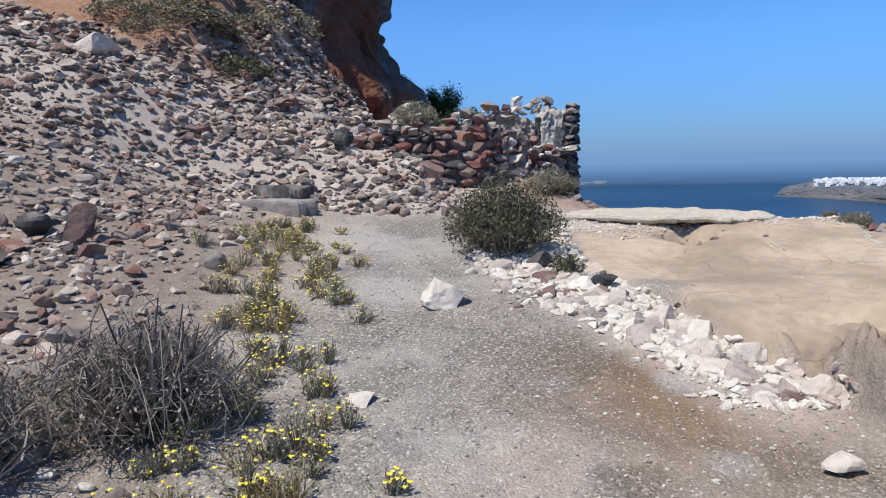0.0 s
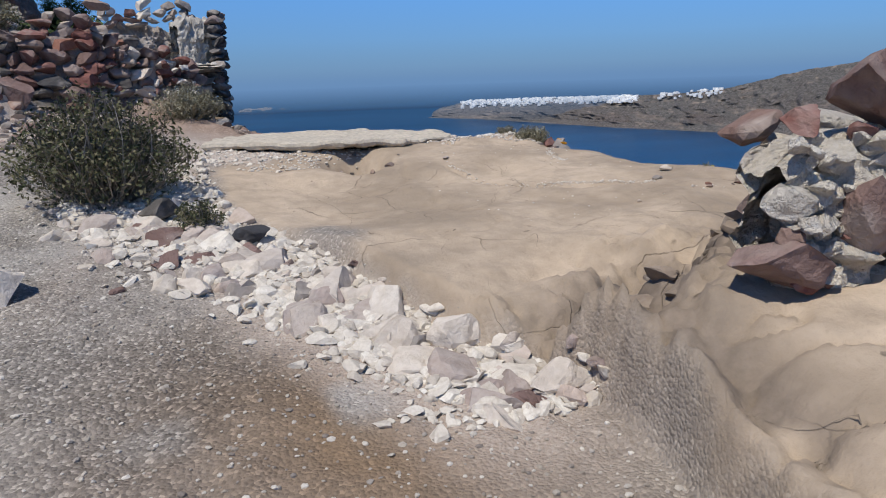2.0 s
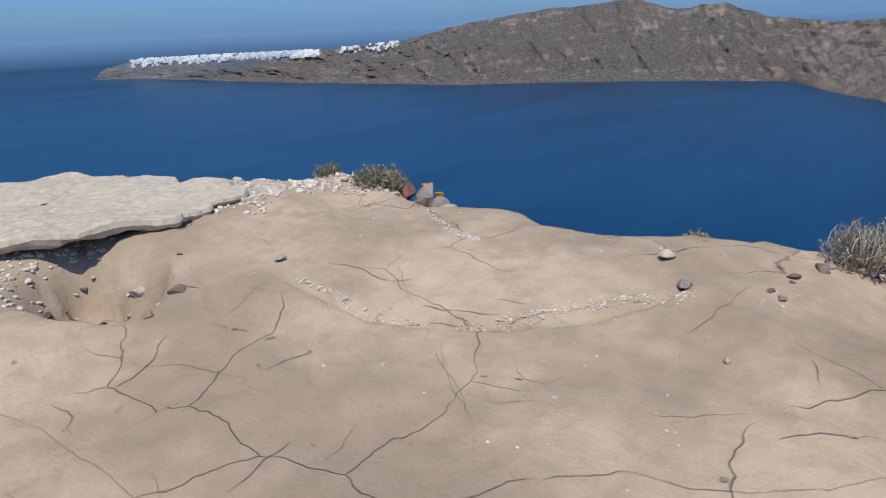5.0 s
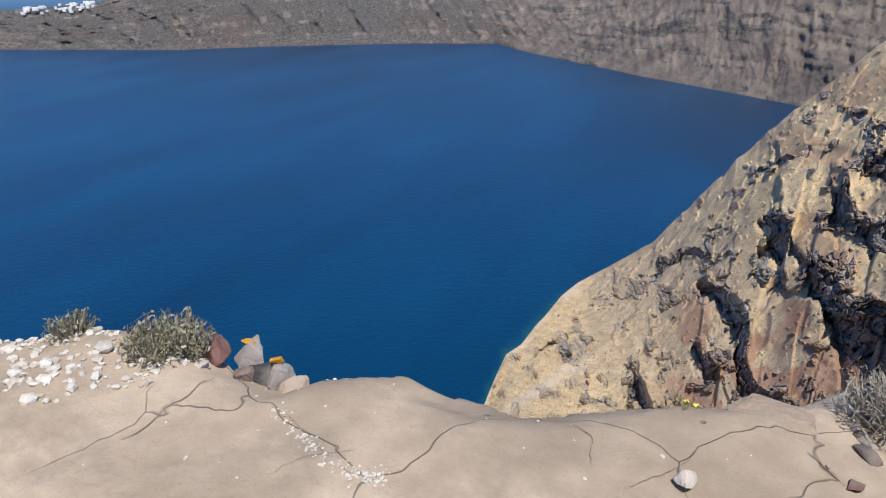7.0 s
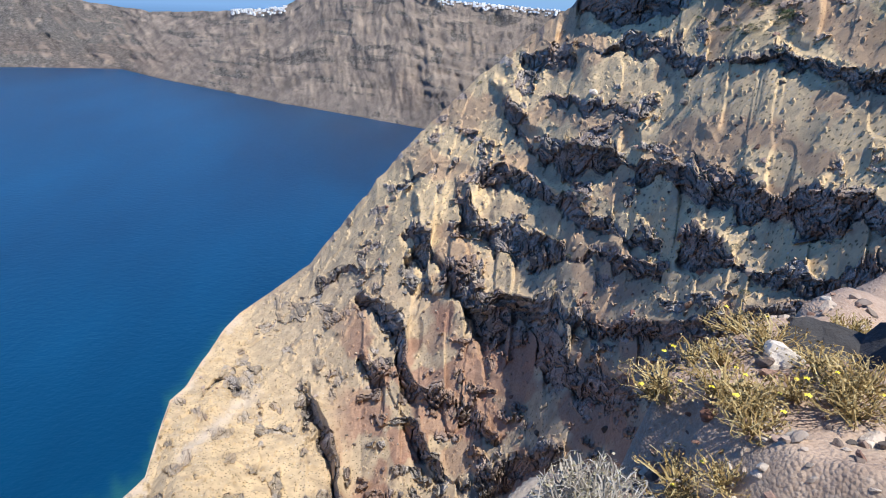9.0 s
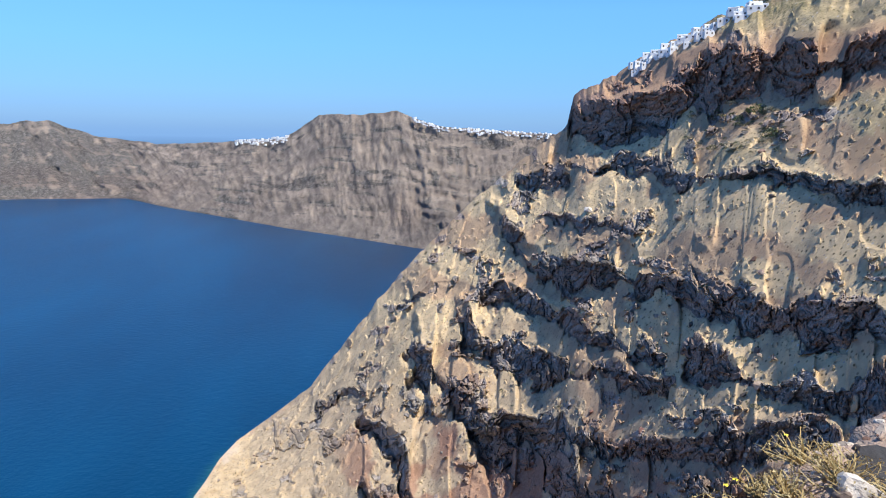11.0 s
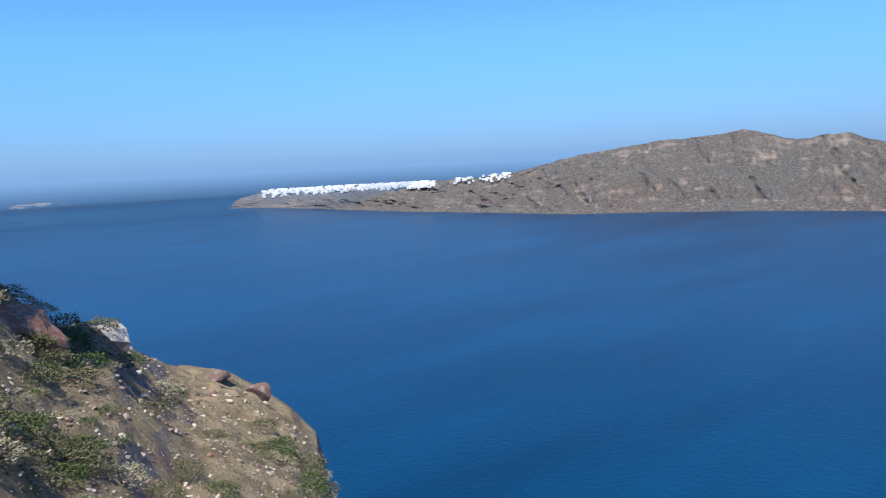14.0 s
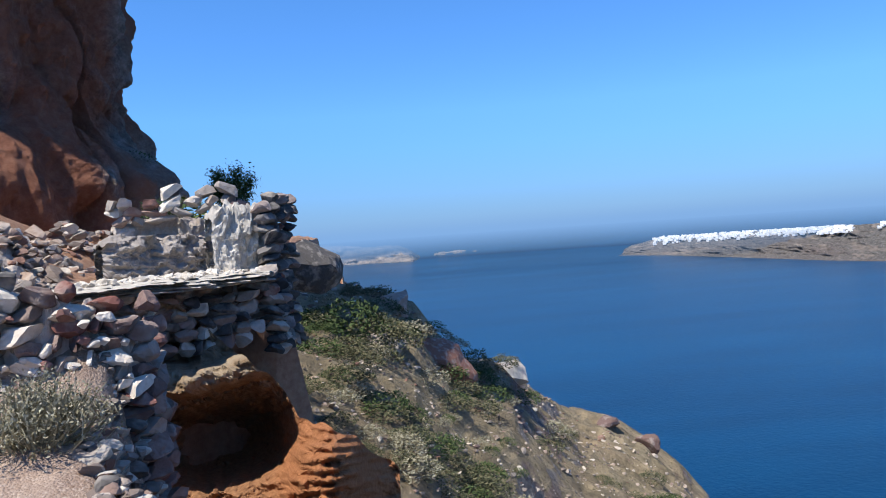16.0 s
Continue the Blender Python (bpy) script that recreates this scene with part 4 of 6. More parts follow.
ICO = {k: icosphere(k) for k in (1, 2, 3, 4)}


def rock_shape(seed, level=3, planes=12, cut=(0.32, 0.72), rough=0.07):
    """A broken stone about one unit in radius: a ball cut by planes, with a rough skin."""
    rng = np.random.default_rng(seed)
    v, f = ICO[level]
    v = v.copy()
    for _ in range(planes):
        n = rng.normal(size=3)
        n /= np.linalg.norm(n)
        over = np.clip(v @ n - rng.uniform(*cut), 0, None)
        v = v - over[:, None] * n
    d = fbm(v[:, 0] * 2 + seed, v[:, 1] * 2, v[:, 2] * 2, 4, seed)
    v = v * (1 + rough * d[:, None])
    return v / np.abs(v).max(0), f


ROCKS = [rock_shape(100 + k, 3, 13, (0.36, 0.74), 0.10) for k in range(14)]
SMALL = [rock_shape(200 + k, 2, 8, (0.28, 0.7), 0.1) for k in range(14)]
CHIP = [rock_shape(300 + k, 1, 3, (0.6, 0.9)) for k in range(10)]


def rock_mesh(k, material):
    key = "stone_%d_%s" % (k, material.name)
    if key in bpy.data.meshes:
        return bpy.data.meshes[key]
    v, f = ROCKS[k]
    me = bpy.data.meshes.new(key)
    me.from_pydata(v.tolist(), [], f.tolist())
    me.materials.append(material)
    me.update()
    return me


def stone(name, at, size, turn=(0, 0, 0), k=0, material=None, parent=None):
    """One stone; size is its half extents."""
    ob = new(name, rock_mesh(k % len(ROCKS), material or STONE_MIX))
    ob.matrix_basis = Matrix.LocRotScale(at, Euler([radians(a) for a in turn]), size)
    if parent is not None:
        ob.parent = parent
    return ob


def scatter(name, spots, sizes, material, shapes, seed, flat=0.65, sink=0.25):
    """Many loose stones joined into one mesh."""
    rng = np.random.default_rng(seed)
    V, F, base = [], [], 0
    for (x, y, z), s in zip(spots, sizes):
        v, f = shapes[rng.integers(len(shapes))]
        a = rng.uniform(0, 6.283)
        w = v * np.array([s * rng.uniform(0.75, 1.3), s * rng.uniform(0.65, 1.1), s * flat * rng.uniform(0.6, 1.2)])
        tilt = rng.normal(0, 0.3)
        c, d = math.cos(a), math.sin(a)
        ct, st = math.cos(tilt), math.sin(tilt)
        w = np.stack([w[:, 0], w[:, 1] * ct - w[:, 2] * st, w[:, 1] * st + w[:, 2] * ct], -1)
        w = np.stack([w[:, 0] * c - w[:, 1] * d, w[:, 0] * d + w[:, 1] * c, w[:, 2]], -1)
        V.append(w + np.array([x, y, z + s * flat * (0.8 - 2 * sink)]))
        F.append(f + base)
        base += len(v)
    return mesh_object(name, np.concatenate(V), np.concatenate(F), material)


def ground_spots(xs, ys):
    return np.stack([xs, ys, ground_height(xs, ys)], -1)


def at_ground(x, y, lift=0.0):
    return (x, y, float(ground_height(x, y)) + lift)


# ---- the ruined walls ----
def empty(name, at=(0, 0, 0)):
    ob = new(name)
    ob.location = at
    return ob


def masonry(parent, a, b, z0, z1, course, length, depth, materials, seed, wild=1.0, part_name="stone"):
    """Rough courses of stones along the line a to b, each stone a part; tops may differ from end to end."""
    rng = random.Random(seed)
    ax, ay = a
    bx, by = b
    total = math.hypot(bx - ax, by - ay)
    turn = math.degrees(math.atan2(by - ay, bx - ax))
    z = min(z0)
    row = 0
    while z < max(z1):
        h = course * rng.uniform(0.75, 1.3)
        s = -rng.uniform(0, length * 0.5)
        while s < total:
            w = length * rng.uniform(0.55, 1.5)
            m = (s + w / 2) / total
            if 0 <= m <= 1:
                lo, hi = z0[0] + (z0[1] - z0[0]) * m, z1[0] + (z1[1] - z1[0]) * m
                hi += 0.12 * rng.uniform(-1, 1)
                if lo - h * 0.4 <= z and z + h * 0.5 < hi:
                    off = rng.uniform(-0.05, 0.03)
                    nx, ny = -(by - ay) / total, (bx - ax) / total
                    at = (ax + (bx - ax) * m + nx * off, ay + (by - ay) * m + ny * off, z + h / 2 + rng.uniform(-1, 1) * 0.015)
                    stone(part_name, at, (w * 0.60, depth * rng.uniform(0.8, 1.1), h * 0.62),
                          (wild * rng.uniform(-8, 8), wild * rng.uniform(-9, 9), turn + wild * rng.uniform(-10, 10)), rng.randrange(14), rng.choice(materials), parent)
            s += w * 0.98
        z += h * 0.92
        row += 1


def core(name, a, b, z0, z1, depth, material, parent, seed, crumble=0.15):
    """The rubble and mortar heart of a wall, with an uneven skin."""
    n, m = 130, 110
    S, T = np.meshgrid(np.linspace(0, 1, n), np.linspace(0, 2 * np.pi, m), indexing="ij")
    ax, ay = a
    bx, by = b
    total = math.hypot(bx - ax, by - ay)
    nx, ny = -(by - ay) / total, (bx - ax) / total
    lo, hi = z0[0] + (z0[1] - z0[0]) * S, z1[0] + (z1[1] - z1[0]) * S
    c, s = np.cos(T), np.sin(T)
    sq = np.maximum(np.abs(c), np.abs(s))
    c, s = c / sq, s / sq
    bulge = np.sin(np.pi * np.clip(S, 0.004, 0.996)) ** 0.12
    u = c * depth * (1 + 0.35 * fbm(S * 9, s * 3, c * 2, 4, seed) + crumble * fbm(S * total * 7, s * (hi - lo) * 4, c, 4, seed + 2)) * bulge
    z = (lo + hi) / 2 + s * (hi - lo) / 2 * (1 + 0.16 * fbm(S * 9, c * 2, 1, 4, seed + 1)) * bulge
    X, Y = ax + (bx - ax) * S + nx * u, ay + (by - ay) * S + ny * u
    return mesh_object(name, np.stack([X, Y, z], -1).reshape(-1, 3), grid_faces(n, m), material, parent)


def build_ruin():
    wall = empty("ruined_wall")
    tagged(wall, "ruined dry stone wall of dark red lava stones", "wall")
    core("mortar_core", (-1.35, 12.25), (0.85, 12.2), (0.7, 0.8), (1.75, 1.9), 0.16, STONE_MIX, wall, 80)
    masonry(wall, (-1.4, 12.05), (0.85, 12.0), (0.85, 0.9), (1.8, 2.0), 0.15, 0.24, 0.15, [STONE_RED, STONE_RED, STONE_MIX, STONE_PURPLE, STONE_DARK], 1)
    masonry(wall, (-1.5, 12.4), (0.9, 12.35), (1.6, 1.7), (1.9, 2.2), 0.13, 0.22, 0.16, [STONE_MIX, STONE_PALE, STONE_MIX], 2)
    end = empty("broken_wall_end")
    tagged(end, "broken wall end of pale mortar and mixed stones", "wall")
    core("mortar_core", (0.75, 12.3), (2.0, 12.75), (0.1, -0.4), (1.75, 1.4), 0.2, STONE_PALE, end, 82)
    masonry(end, (0.8, 12.1), (2.02, 12.55), (0.3, -0.3), (2.0, 1.5), 0.13, 0.22, 0.16, [STONE_MIX, STONE_PURPLE, STONE_PURPLE, STONE_RED, STONE_RED, STONE_DARK, STONE_WHITE], 3)
    rr = random.Random(78)
    for _ in range(120):
        m, s = rr.random(), rr.uniform(0.025, 0.07)
        stone("mortar_lump", (0.8 + 1.22 * m, 12.0 + 0.45 * m + rr.uniform(-0.05, 0.05), rr.uniform(0.2 - 0.4 * m, 1.9 - 0.4 * m)), (s * 1.3, s, s * 0.8), (0, rr.uniform(-30, 30), rr.uniform(0, 360)), rr.randrange(14), STONE_WHITE if rr.random() < 0.7 else STONE_RED, end)
    masonry(end, (2.02, 12.55), (2.0, 13.2), (-0.5, -0.4), (1.45, 1.4), 0.15, 0.26, 0.14, [STONE_MIX, STONE_PURPLE, STONE_RED], 4)
    vault = empty("plastered_vault")
    tagged(vault, "white plastered floor and corner of a collapsed vaulted room", "ruin")
    core("mortar_core", (0.7, 15.2), (2.55, 16.6), (0.9, 0.85), (1.5, 1.55), 0.45, STONE_MIX, vault, 84)
    core("plaster_floor", (0.6, 14.7), (2.6, 16.2), (1.46, 1.46), (1.60, 1.60), 0.55, PLASTER, vault, 85)
    core("plaster_wall", (0.9, 16.2), (2.1, 17.1), (1.5, 1.5), (2.35, 2.25), 0.14, STONE_PALE, vault, 86)
    core("plaster_corner", (2.05, 16.1), (2.72, 16.5), (1.5, 1.5), (2.45, 2.4), 0.2, PLASTER, vault, 87)
    masonry(vault, (2.72, 16.0), (2.95, 17.2), (0.5, 0.5), (2.5, 2.5), 0.14, 0.26, 0.17, [STONE_DARK, STONE_MIX, STONE_DARK], 5)
    masonry(vault, (0.7, 14.75), (2.6, 15.9), (0.75, 0.7), (1.45, 1.45), 0.14, 0.24, 0.15, [STONE_DARK, STONE_MIX, STONE_PURPLE, STONE_PALE], 6)
    masonry(vault, (0.9, 16.15), (2.5, 16.4), (2.25, 2.35), (2.6, 2.7), 0.12, 0.24, 0.14, [STONE_MIX, STONE_PALE, STONE_GREY], 7, 3.0)
    core("rubble_fill", (0.8, 15.9), (2.1, 16.7), (1.5, 1.5), (2.15, 2.05), 0.3, STONE_GREY, vault, 88)

    old = empty("collapsed_wall")
    tagged(old, "collapsed dark stone wall on the rubble slope", "wall")
    masonry(old, (-8.2, 12.6), (-6.0, 13.0), (1.6, 1.9), (2.9, 2.7), 0.16, 0.26, 0.2, [STONE_DARK, STONE_MIX, STONE_RED], 8)
    pile = empty("stone_pier")
    tagged(pile, "leaning dry stone pier amid the rubble", "pier")
    masonry(pile, (-5.0, 14.0), (-4.2, 14.05), (2.3, 2.4), (3.3, 3.2), 0.14, 0.24, 0.2, [STONE_DARK, STONE_MIX, STONE_RED], 9)


build_ruin()


def build_cairn_wall():
    wall = empty("stone_and_mortar_pile")
    tagged(wall, "broken pile of purple stones bedded in white mortar", "wall")
    P, W, R = STONE_PURPLE, MORTAR, STONE_RED
    core("mortar_core", (2.98, 3.76), (5.9, 3.55), (0.4, 0.1), (1.0, 1.15), 0.17, MORTAR, wall, 90, 0.5)
    for at, size, turn, k, m in (
            ((3.02, 3.62, 0.60), (0.17, 0.14, 0.095), (0, 8, 10), 0, P), ((3.28, 3.55, 0.72), (0.10, 0.10, 0.19), (0, -18, 15), 1, P),
            ((3.42, 3.66, 1.12), (0.25, 0.17, 0.17), (6, 14, 20), 2, P), ((3.10, 3.66, 1.05), (0.09, 0.09, 0.06), (0, 6, 0), 3, R),
            ((3.06, 3.66, 0.80), (0.10, 0.10, 0.08), (0, 0, 30), 4, W), ((3.22, 3.66, 0.93), (0.14, 0.12, 0.06), (0, 12, 0), 5, W),
            ((3.52, 3.56, 0.90), (0.12, 0.10, 0.07), (0, -5, 40), 6, R), ((3.66, 3.54, 0.68), (0.15, 0.13, 0.09), (0, 12, 60), 7, P),
            ((3.50, 3.52, 0.62), (0.11, 0.10, 0.08), (0, 0, 20), 8, W), ((3.44, 3.54, 0.78), (0.12, 0.10, 0.08), (0, 20, 0), 9, W),
            ((3.72, 3.56, 0.88), (0.14, 0.12, 0.11), (0, 0, 70), 10, P), ((3.86, 3.54, 0.62), (0.16, 0.12, 0.07), (0, 12, 10), 11, P),
            ((3.78, 3.62, 1.04), (0.13, 0.12, 0.06), (0, -6, 10), 12, W), ((3.98, 3.56, 0.82), (0.15, 0.13, 0.10), (0, 0, 30), 13, P),
            ((3.20, 3.60, 0.54), (0.12, 0.09, 0.03), (0, 0, 0), 3, W), ((3.60, 3.50, 0.55), (0.10, 0.08, 0.04), (0, 0, 0), 5, R),
            ((3.16, 3.66, 0.92), (0.06, 0.06, 0.04), (0, 0, 50), 2, R), ((4.02, 3.62, 1.08), (0.17, 0.14, 0.09), (0, 4, 0), 6, P),
            ((4.02, 3.64, 1.22), (0.12, 0.12, 0.08), (0, 0, 0), 8, W), ((4.05, 3.66, 1.36), (0.14, 0.12, 0.07), (0, -8, 0), 10, R)):
        stone("stone", (at[0] - 0.06, at[1], at[2]), tuple(1.02 * q for q in size), turn, k, m, wall)
    rr = random.Random(77)
    for _ in range(170):
        x = rr.uniform(2.98, 4.2)
        s = rr.uniform(0.025, 0.065)
        stone("mortar_lump", (x, 3.60 + rr.uniform(-0.04, 0.08), rr.uniform(0.50, 1.0)), (s * 1.3, s, s * 0.8), (0, rr.uniform(-30, 30), rr.uniform(0, 360)), rr.randrange(14), MORTAR if rr.random() < 0.8 else R, wall)
    masonry(wall, (4.15, 3.55), (5.9, 3.3), (0.4, 0.1), (1.35, 1.25), 0.15, 0.26, 0.15, [P, P, W, R, STONE_DARK], 11)
    masonry(wall, (5.9, 3.85), (3.2, 4.05), (0.1, 0.45), (1.15, 1.0), 0.15, 0.26, 0.15, [P, W, R, STONE_DARK], 12)


build_cairn_wall()


# ---- slab, step and single stones ----
def build_slab(name, outline, z, thick, material, label, category, seed):
    """A broken slab with an uneven rim and crusted top."""
    pts = []
    for k in range(len(outline)):
        (x0, y0), (x1, y1) = outline[k], outline[(k + 1) % len(outline)]
        for s in np.linspace(0, 1, 22, endpoint=False):
            pts.append((x0 + (x1 - x0) * s, y0 + (y1 - y0) * s))
    pts = np.array(pts)
    mid = pts.mean(0)
    n = len(pts)
    wob = 1 + 0.07 * fbm(np.cos(np.linspace(0, 6.28, n)) * 5, np.sin(np.linspace(0, 6.28, n)) * 5, 0, 5, seed)
    rim = mid + (pts - mid) * wob[:, None]
    rings = [(q, thick) for q in (0.02, 0.15, 0.27, 0.38, 0.48, 0.57, 0.66, 0.74, 0.81, 0.87, 0.92, 0.96)] + [(0.99, thick * 0.9), (1.0, thick * 0.55), (0.985, thick * 0.25), (0.93, 0.0), (0.6, 0.0)]
    V = []
    for s, h in rings:
        q = mid + (rim - mid) * s
        V.append(np.column_stack([q, z + h + 0.03 * fbm(q[:, 0] * 4, q[:, 1] * 4, h * 9, 5, seed + 1)]))
    V = np.concatenate(V)
    F = [(r * n + k, r * n + (k + 1) % n, (r + 1) * n + (k + 1) % n, (r + 1) * n + k) for r in range(len(rings) - 1) for k in range(n)]
    return tagged(mesh_object(name, V, F, material), label, category)


build_slab("stone_slab", [(1.75, 9.1), (2.6, 8.35), (3.35, 8.12), (3.92, 8.38), (3.95, 8.7), (3.75, 9.3), (3.5, 9.9), (2.6, 10.1), (1.9, 9.9)], 0.63, 0.075, SLABMAT,
           "pale crusted stone slab broken off at the cliff edge", "slab", 95)
build_slab("step_stone", [(-3.5, 9.5), (-1.55, 9.25), (-1.45, 9.8), (-3.45, 10.1)], 0.66, 0.26, STONE_GREY, "long weathered grey stone step beside the path", "step", 96)
build_slab("step_stone", [(-2.4, 10.0), (-1.7, 9.95), (-1.65, 10.4), (-2.4, 10.5)], 0.86, 0.22, STONE_DARK, "dark grey basalt step block on the rubble", "step", 97)

SINGLES = (
    # these two boulders take dark stone to carry the wall's shade in their colour
    ("dark_boulder", (6.15, 4.2, -0.12), (0.34, 0.26, 0.28), (0, 0, 20), 6, STONE_DARK, "boulder at the end of the stone wall, shade put into its dark colour"),
    ("dark_boulder", (5.85, 4.02, -0.06), (0.28, 0.22, 0.24), (0, 0, 70), 8, STONE_DARK, "boulder beside the stone wall, shade put into its dark colour"),
    ("white_stone", (5.95, 4.5, 0.03), (0.11, 0.07, 0.06), (0, 0, 30), 9, STONE_WHITE, "white stone on the brown earth"),
    ("dark_boulder", (-9.6, 15.5, 0.8), (1.1, 0.9, 1.5), (0, 0, 0), 3, STONE_PURPLE, "tall dark rock at the top of the rubble"),
    ("dark_stone", (2.82, 7.78, 0.0), (0.11, 0.08, 0.09), (0, 10, 20), 7, STONE_DARK, "dark basalt stone in a hollow of the ledge"),
    ("white_stone", (2.78, 8.0, 0.03), (0.09, 0.07, 0.05), (0, 0, 70), 8, STONE_PALE, "pale stone in a hollow of the ledge"),
    ("pale_stone", (3.42, 7.42, 0.01), (0.035, 0.03, 0.015), (0, 0, 0), 9, STONE_PALE, "small pale stone on the bare ledge"),
    ("boulder", (0.32, 5.78, 0.06), (0.20, 0.16, 0.14), (20, 15, 60), 10, STONE_WHITE, "pale limestone boulder at the edge of the path"),
    ("border_stone", (2.16, 4.62, 0.05), (0.16, 0.13, 0.12), (0, 8, 30), 1, STONE_WHITE, "large pale stone in the path border"),
    ("border_stone", (2.38, 4.10, 0.04), (0.15, 0.09, 0.08), (0, -6, 10), 2, STONE_WHITE, "large flat pale stone in the path border"),
    ("loose_stone", (2.09, 3.29, 0.02), (0.11, 0.08, 0.065), (0, 0, 10), 9, STONE_WHITE, "pale loose stone on the gravel"),
    ("dark_stone", (1.63, 6.14, 0.08), (0.13, 0.08, 0.06), (0, 5, 20), 4, STONE_DARK, "dark basalt stone in the border"),
    ("dark_stone", (1.16, 6.75, 0.08), (0.15, 0.10, 0.09), (0, 5, -20), 5, STONE_DARK, "dark basalt stone beside the shrub"),
    ("flat_stone", (2.54, 2.83, 0.02), (0.10, 0.05, 0.022), (0, 0, 5), 6, STONE_WHITE, "thin pale flake of stone on the rock"),
    ("loose_stone", (-0.09, 4.06, 0.01), (0.10, 0.08, 0.05), (0, 0, 40), 10, STONE_WHITE, "pale angular stone lying on the path"),
    ("leaning_slab", (-3.0, 6.7, 0.14), (0.15, 0.07, 0.25), (-20, 30, 25), 8, STONE_PURPLE, "grey flat stone slab leaning on the rubble"),
    ("dark_stone", (-3.45, 6.75, 0.10), (0.17, 0.15, 0.15), (0, 0, 40), 9, STONE_DARK, "dark basalt stone among the rubble"),
    ("dark_stone", (-2.75, 6.35, 0.05), (0.14, 0.12, 0.09), (0, 0, 0), 10, STONE_RED, "dark red lava stone among the rubble"),
    ("boulder", (-5.4, 12.0, 0.10), (0.32, 0.26, 0.20), (0, 0, 0), 11, STONE_PALE, "rounded grey boulder at the foot of the rubble"),
    ("flat_boulder", (-4.6, 14.1, 0.85), (0.42, 0.30, 0.13), (0, -6, 0), 12, STONE_MIX, "flat lichened stone topping the rubble"),
    ("wall_foot_stone", (-0.05, 11.4, 0.14), (0.24, 0.18, 0.22), (0, 20, 0), 13, STONE_PURPLE, "grey pointed stone at the foot of the wall"),
    ("wall_foot_stone", (-1.45, 11.7, 0.18), (0.2, 0.18, 0.24), (0, 10, 0), 1, STONE_DARK, "dark stone at the foot of the wall"),
    ("white_stone", (4.58, 6.11, 0.02), (0.055, 0.04, 0.025), (0, 0, 0), 2, STONE_PALE, "small white stone on the bare ledge"),
    ("grey_stone", (4.35, 5.92, 0.01), (0.045, 0.04, 0.025), (0, 0, 0), 9, STONE_GREY, "small grey stone on the bare ledge"),
    ("edge_rock", (5.15, 5.85, -0.03), (0.20, 0.14, 0.06), (0, 6, 60), 4, STONE_TUFF, "low rock hump on the edge of the ledge"),
)
for name, (sx, sy, lift), size, turn, k, mat, label in SINGLES:
    tagged(stone(name, at_ground(sx, sy, lift), size, turn, k, mat), label, "stone")

rng = random.Random(6)
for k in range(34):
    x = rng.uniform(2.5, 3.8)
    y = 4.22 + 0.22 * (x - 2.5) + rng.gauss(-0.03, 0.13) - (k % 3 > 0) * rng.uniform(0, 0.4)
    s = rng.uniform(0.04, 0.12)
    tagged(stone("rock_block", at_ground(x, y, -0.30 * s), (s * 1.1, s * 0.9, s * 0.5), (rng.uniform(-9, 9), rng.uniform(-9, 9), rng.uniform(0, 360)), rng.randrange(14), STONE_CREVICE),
           "dark brown tuff block in the crevice", "rock", "blocks in the crevice")
rng = random.Random(5)
for k in range(290):
    y = rng.uniform(4.0, 7.8)
    off = rng.gauss(-0.22, 0.15) - 0.10 * max(0, y - 5)
    x = float(ledge_x(y)) + min(off * (1 + 0.5 * (y > 5.5)), 0.03)
    s = rng.choice((0.03, 0.035, 0.04, 0.045, 0.05, 0.06, 0.08, 0.11, 0.15))
    ob = stone("border_stone", at_ground(x, y, s * -0.08), (s * rng.uniform(0.9, 1.4), s * rng.uniform(0.7, 1), s * rng.uniform(0.55, 0.85)),
               (rng.uniform(-15, 15), rng.uniform(-15, 15), rng.uniform(0, 360)), rng.randrange(14), STONE_PALE if rng.random() < 0.86 else rng.choice((STONE_GREY, STONE_PURPLE)))
    tagged(ob, "pale broken stone in the rough path border", "stone", "stones of the path border")


def crack(points, width, seed):
    """A thin dark strip laid over the rock's surface in place of a crack."""
    g = np.random.default_rng(seed)
    pts = np.array(points, float)
    d = np.concatenate([[0], np.cumsum(np.hypot(*np.diff(pts, axis=0).T))])
    s = np.arange(0, d[-1], 0.018)
    x = np.interp(s, d, pts[:, 0]) + 0.018 * fbm(s * 7, seed, 0, 4, seed)
    y = np.interp(s, d, pts[:, 1]) + 0.018 * fbm(s * 7, seed + 5.5, 0, 4, seed + 1)
    tx, ty = np.gradient(x), np.gradient(y)
    n = np.hypot(tx, ty) + 1e-9
    w = width * (0.35 + 0.9 * vnoise(s * 11, seed, 0, seed)) * np.sin(np.clip(s / d[-1], 0.02, 0.98) * 3.1416) ** 0.4
    L = np.stack([x - ty / n * w, y + tx / n * w], -1)
    R = np.stack([x + ty / n * w, y - tx / n * w], -1)
    V = np.concatenate([np.column_stack([q, ground_height(q[:, 0], q[:, 1]) + 0.004]) for q in (L, R)])
    k = len(s)
    F = [(i, i + k, i + k + 1, i + 1) for i in range(k - 1)]
    tagged(mesh_object("rock_crack", V, F, CRACK), "thin dark crack in the bare tuff ledge", "crack", kind="structure")


